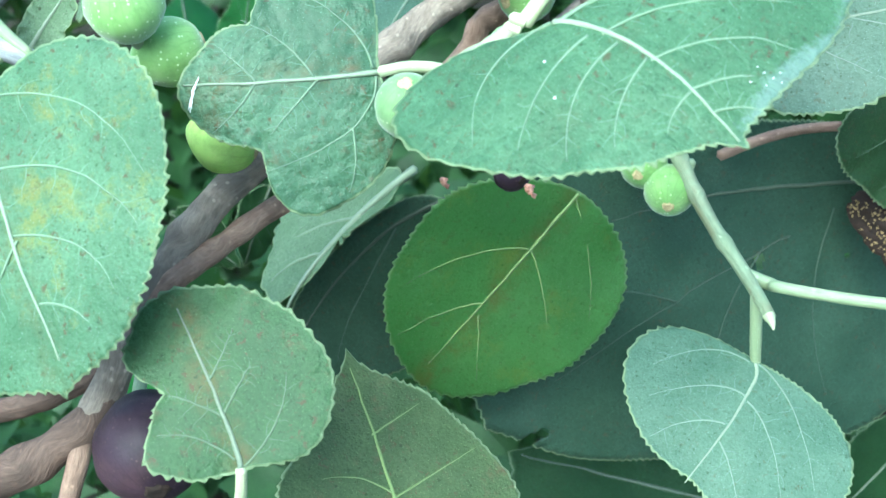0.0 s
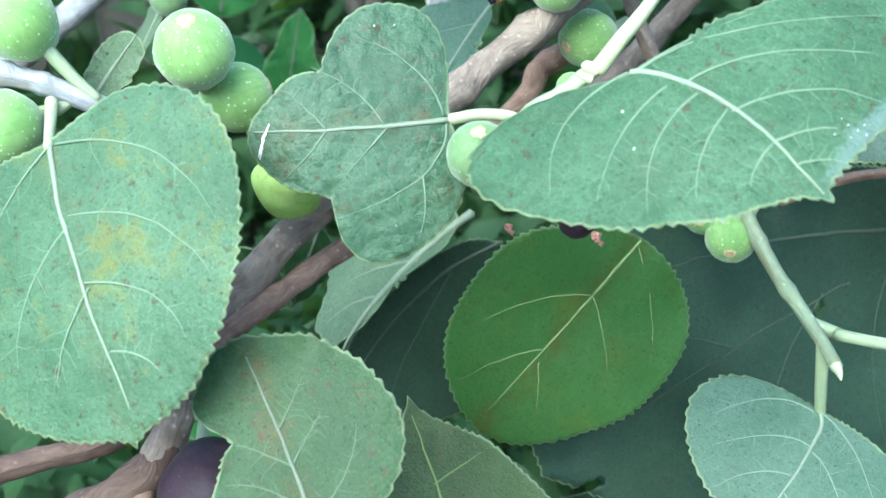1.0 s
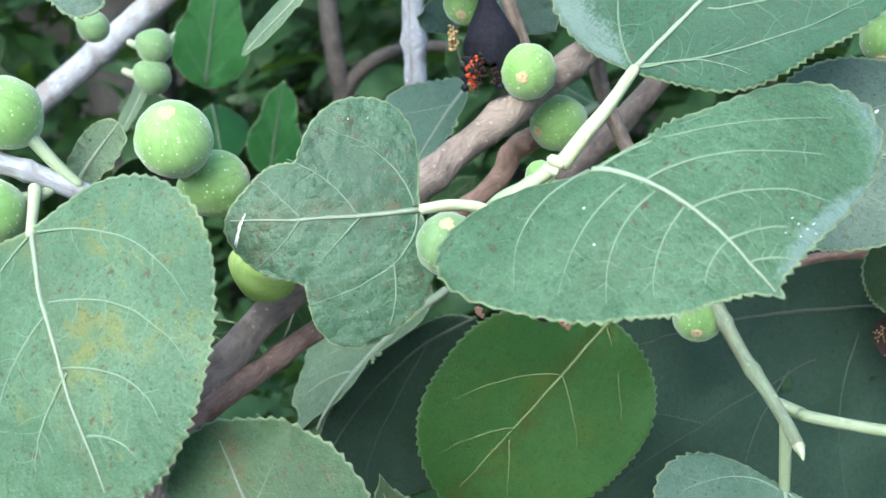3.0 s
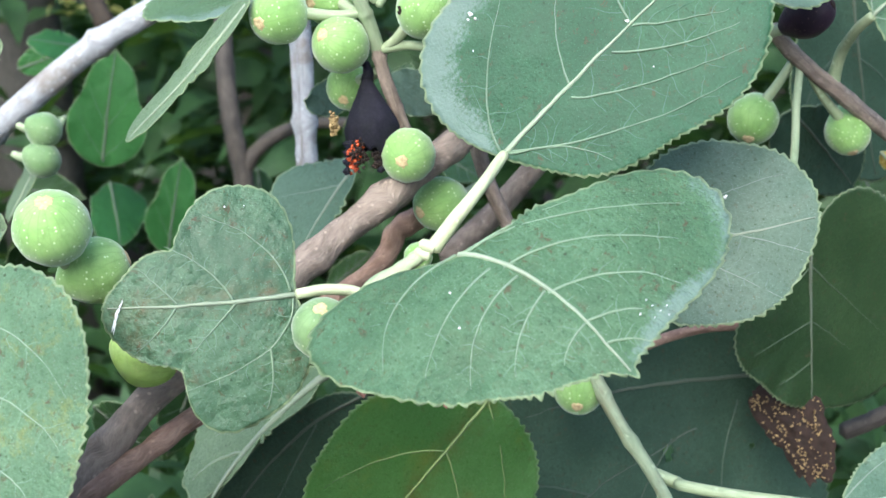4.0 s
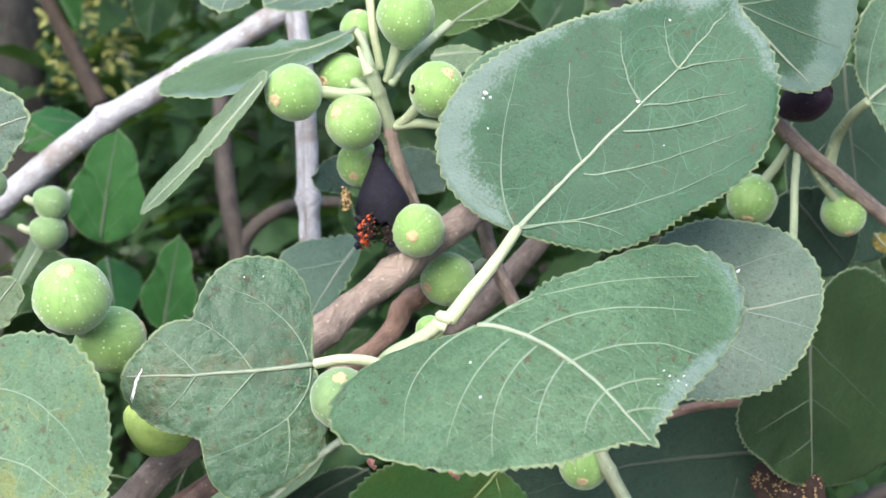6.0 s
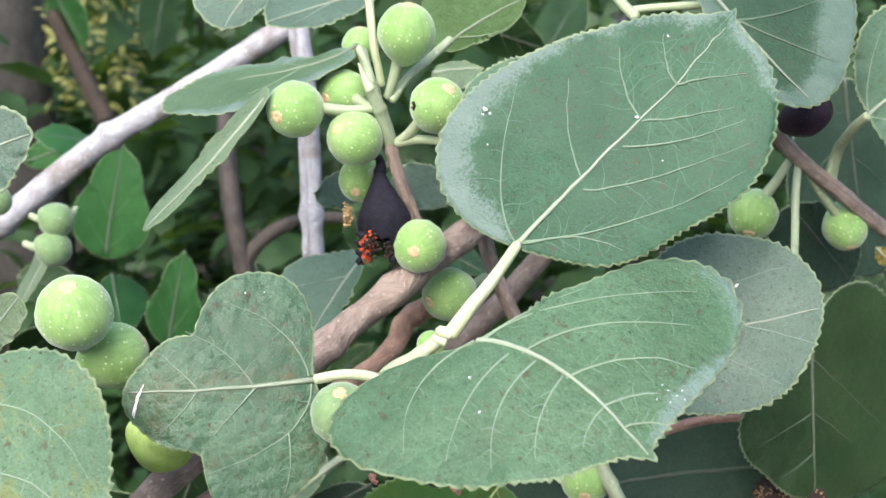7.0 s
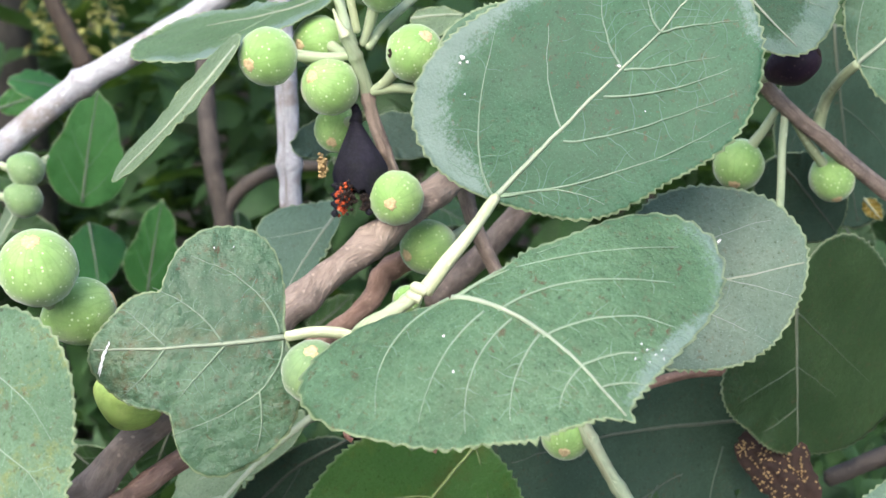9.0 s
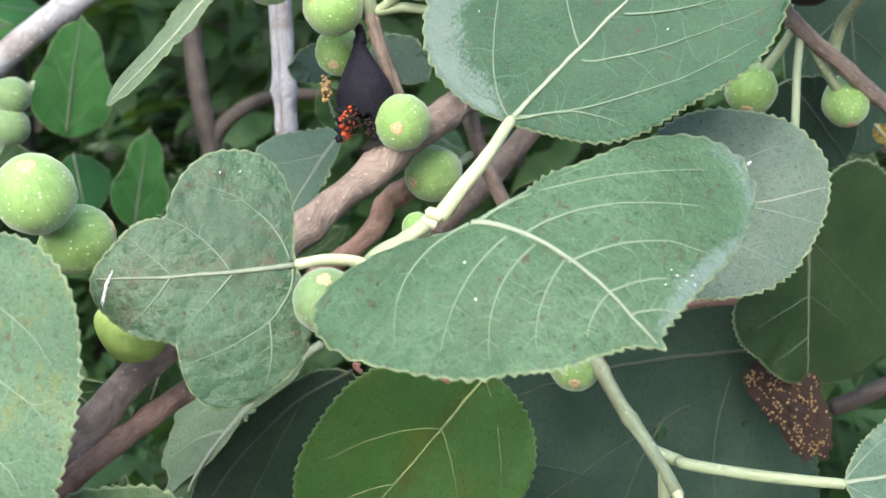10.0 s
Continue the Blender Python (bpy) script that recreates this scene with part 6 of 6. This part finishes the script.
stalk("branch", "brown fruiting branch", ((0.1560, 0.2331, 1.0712), (0.1656, 0.2358, 1.0603), (0.1782, 0.2384, 1.0489), (0.1896, 0.2391, 1.0402), (0.2074, 0.2452, 1.0253), (0.2241, 0.2490, 1.0123), (0.2440, 0.2522, 0.9976)), 0.0036, 0.0041, bark_brown, rings=2)
stalk("stalk", "pale curved leaf stalk", ((0.1940, 0.2115, 1.0812), (0.1908, 0.2211, 1.0724), (0.1900, 0.2357, 1.0594), (0.1892, 0.2404, 1.0483), (0.1885, 0.2395, 1.0415)), 0.0021, 0.0032, stalk_green)
stalk("stalk", "pale green stalk", ((0.1722, 0.2397, 1.0528), (0.1691, 0.2283, 1.0377), (0.1670, 0.2165, 1.0217), (0.1630, 0.2009, 1.0130)), 0.0019, 0.0019, stalk_green)
stalk("twig", "broken reddish twig", ((0.0903, 0.1952, 0.9227), (0.1068, 0.1974, 0.9291), (0.1231, 0.1990, 0.9334), (0.1368, 0.1996, 0.9349), (0.1499, 0.1998, 0.9350)), 0.0025, 0.0022, bark_red)
stalk("stalk", "cream leaf stalk at the shoot tip", ((-0.0324, 0.1979, 1.1502), (-0.0310, 0.1933, 1.1365), (-0.0292, 0.1893, 1.1179), (-0.0263, 0.1904, 1.1005)), 0.0019, 0.0017, stalk_pale)
stalk("stalk", "cream leaf stalk at the shoot tip", ((0.0037, 0.2215, 1.1151), (-0.0064, 0.2074, 1.1085), (-0.0158, 0.1990, 1.1013), (-0.0221, 0.1926, 1.0931)), 0.0020, 0.0020, stalk_green)
stalk("stalk", "cream leaf stalk at the shoot tip", ((-0.0393, 0.2322, 1.1099), (-0.0357, 0.2242, 1.1050), (-0.0319, 0.2100, 1.0993), (-0.0283, 0.1975, 1.0936)), 0.0018, 0.0020, stalk_green)
stalk("stalk", "pale green fruit stalk leaving the shoot", ((-0.0203, 0.192, 1.0743), (-0.0101, 0.187, 1.0769), (0.0018, 0.176, 1.0782)), 0.0022, 0.0019, stalk_green)
stalk("stalk", "pale stalk at the top of the shrub", ((0.0768, 0.2293, 1.1365), (0.0816, 0.2155, 1.1306), (0.0857, 0.2083, 1.1266)), 0.0023, 0.0023, stalk_green)
stalk("stalk", "pale stalk at the top of the shrub", ((0.0841, 0.2149, 1.1287), (0.0991, 0.2155, 1.1301), (0.1180, 0.2102, 1.1316)), 0.0018, 0.0018, stalk_green)
stalk("stem", "stout pale fruiting stem", ((-0.2383, 0.0767, 1.0530), (-0.2183, 0.0736, 1.0425), (-0.2032, 0.0730, 1.0335), (-0.1884, 0.0750, 1.0276), (-0.1700, 0.0777, 1.0177), (-0.1548, 0.0839, 1.0043)), 0.0045, 0.0036, bark_pale, rings=4)
stalk("stalk", "cream leaf stalk", ((-0.2115, 0.0935, 1.0904), (-0.2111, 0.0845, 1.0729), (-0.2106, 0.0755, 1.0553), (-0.2123, 0.0732, 1.0405)), 0.0016, 0.0022, stalk_pale)
stalk("stalk", "short white leaf stalk", ((-0.1847, 0.0698, 1.0232), (-0.1809, 0.0574, 1.0203), (-0.1731, 0.0361, 1.0211)), 0.0023, 0.0017, stalk_pale)
stalk("stalk", "short white leaf stalk", ((-0.0840, -0.0296, 0.9245), (-0.0850, -0.0296, 0.9166), (-0.0887, -0.0281, 0.9000)), 0.0018, 0.0020, stalk_pale)
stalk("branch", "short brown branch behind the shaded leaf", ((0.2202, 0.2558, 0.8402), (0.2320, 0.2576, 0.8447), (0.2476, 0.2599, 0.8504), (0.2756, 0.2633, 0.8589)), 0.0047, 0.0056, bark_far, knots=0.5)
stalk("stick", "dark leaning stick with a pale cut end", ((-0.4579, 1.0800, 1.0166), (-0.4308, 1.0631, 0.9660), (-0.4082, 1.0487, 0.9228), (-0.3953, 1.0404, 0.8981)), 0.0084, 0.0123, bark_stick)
fig("plump green fig with white specks and a tan eye", (-0.1340, 0.0782, 1.0384), 0.0139, (0.04, -0.43, 0.90), fig_green, 1.05)
fig("plump green fig half behind another", (-0.1263, 0.0945, 1.0144), 0.0129, (0.90, 0.35, 0.25), fig_green, 1.05, stalk_to=(-0.1330, 0.1180, 1.0060))
fig("green fig tucked between two leaves, coloured duller for shade", (-0.0341, 0.0442, 1.0141), 0.0108, (0.01, -0.39, 0.92), fig_green_shaded, 1.05)
fig("speckled green fig in the cluster", (-0.0638, 0.1868, 1.0908), 0.0125, (-0.55, -0.83, -0.09), fig_green, 1.05, stalk_to=(-0.0281, 0.1917, 1.0903))
fig("speckled green fig with a tan eye", (-0.0384, 0.1894, 1.0770), 0.0124, (-0.57, -0.64, 0.51), fig_green, 1.05, stalk_to=(-0.0264, 0.1944, 1.0809))
marked = fig("speckled green fig with a tan eye", (-0.0020, 0.1790, 1.0934), 0.0120, (0.43, -0.54, 0.73), fig_green, 1.05, stalk_to=(-0.0202, 0.1923, 1.0745))
grains("blemish", (-0.0095, -0.0067, 0.0012), (0.0008, 0.0006, 0.0014), 16, 0.0008, pulp_brown, marked, 31)["label"] = "small dark bruise"
fig("speckled green fig at the shoot tip", (-0.0151, 0.1889, 1.1231), 0.0125, (0.11, -0.11, 0.99), fig_green, 1.05, stalk_to=(-0.0241, 0.1931, 1.0945))
fig("green fig behind the cluster", (-0.0451, 0.2192, 1.0903), 0.0119, (-0.70, -0.72, 0.03), fig_green, 1.05, stalk_to=(-0.0292, 0.1939, 1.0899))
fig("green fig behind the cluster", (-0.0381, 0.2149, 1.0513), 0.0108, (-0.20, -0.93, -0.32), fig_green, 1.05, stalk_to=(-0.0216, 0.1929, 1.0658))
fig("small green fig behind the shoot tip", (-0.0391, 0.2445, 1.1090), 0.0088, (0.01, -0.12, 0.99), fig_green, 1.05, stalk_to=(-0.0301, 0.1962, 1.0969))
fig("round green fig showing its tan eye", (-0.0103, 0.1754, 1.0314), 0.0119, (-0.19, -0.98, 0.10), fig_green, 1.05, stalk_to=(-0.0019, 0.2038, 1.0251))
fig("green fig with brown-spotted skin", (0.0027, 0.1979, 1.0002), 0.0126, (-0.75, -0.66, -0.09), fig_green, 1.05, stalk_to=(0.0203, 0.2241, 0.9996))
fig("green fig on a brown branch", (0.1531, 0.2431, 1.0248), 0.0123, (-0.30, -0.75, -0.59), fig_green, 1.05, stalk_to=(0.1678, 0.2397, 1.0529))
fig("small pear-shaped green fig", (0.2014, 0.2500, 1.0159), 0.0110, (0.10, -0.69, -0.72), fig_green, 1.15, stalk_to=(0.1760, 0.2384, 1.0489))
fig("small green fig in the undergrowth", (-0.2081, 0.2861, 1.0105), 0.0093, (0.60, 0.50, -0.60), fig_green_shaded, 1.05, stalk_to=(-0.2260, 0.2990, 1.0090))
fig("small green fig in the undergrowth", (-0.2096, 0.2811, 0.9957), 0.0096, (0.60, 0.50, -0.60), fig_green_shaded, 1.05, stalk_to=(-0.2290, 0.2930, 0.9950))
fig("yellow-green fig behind a leaf, coloured lighter as if lit", (-0.1065, 0.0808, 0.9857), 0.0124, (0.95, -0.10, -0.30), fig_yellow_lit, 1.05, stalk_to=(-0.1010, 0.1060, 0.9790))
fig("plump green fig on a stout stem", (-0.1945, 0.0793, 1.0481), 0.0132, (-0.32, -0.49, 0.81), fig_green, 1.05, stalk_to=(-0.1706, 0.0762, 1.0215))
fig("plump green fig below a stout stem", (-0.1980, 0.0578, 1.0184), 0.0134, (-0.41, -0.90, 0.12), fig_green, 1.05, stalk_to=(-0.1801, 0.0749, 1.0211))
fig("small green fig by a twig tip", (-0.0047, 0.1206, 1.0074), 0.0058, (-0.22, -0.95, 0.21), fig_green, 1.05)
fig("green fig beneath a leaf", (0.0646, 0.1599, 0.9237), 0.0113, (-0.14, -0.96, -0.25), fig_green, 1.05, stalk_to=(0.0734, 0.1596, 0.9377))
fig("green fig beneath a leaf", (0.0540, 0.1691, 0.9312), 0.0104, (-0.34, -0.94, -0.03), fig_green, 1.05, stalk_to=(0.0630, 0.1702, 0.9475))
fig("small green fig in the undergrowth", (-0.2427, 0.2950, 1.0188), 0.0084, (0.60, 0.50, -0.60), fig_green_shaded, 1.05, stalk_to=(-0.2590, 0.3080, 1.0230))
fig("ripe purple fig behind a bitten leaf", (-0.1243, 0.0001, 0.9087), 0.0189, (0.35, -0.89, -0.29), fig_purple, 1.05)
fig("overripe dark purple fig", (0.1655, 0.2113, 1.0814), 0.0097, (0.73, -0.45, 0.52), fig_purple, 1.32)
fig("ripe purple fig hidden beneath a leaf", (-0.0024, 0.0961, 0.9644), 0.0073, (0.56, -0.83, -0.10), fig_purple, 1.05)
pulp_spot((0.0043, 0.0799, 0.9654), 0.0022)
pulp_spot((-0.0280, 0.0925, 0.9623), 0.0016)
split_fig((-0.0288, 0.1951, 1.0645), (-0.0248, 0.1762, 1.0275), 0.0117)
crumbs((-0.0414, 0.1721, 1.0468), 0.0042, 120)
seed_mass((0.1716, 0.1849, 0.8852), (0.1602, 0.2036, 0.9030), (0.1805, 0.1669, 0.8660))
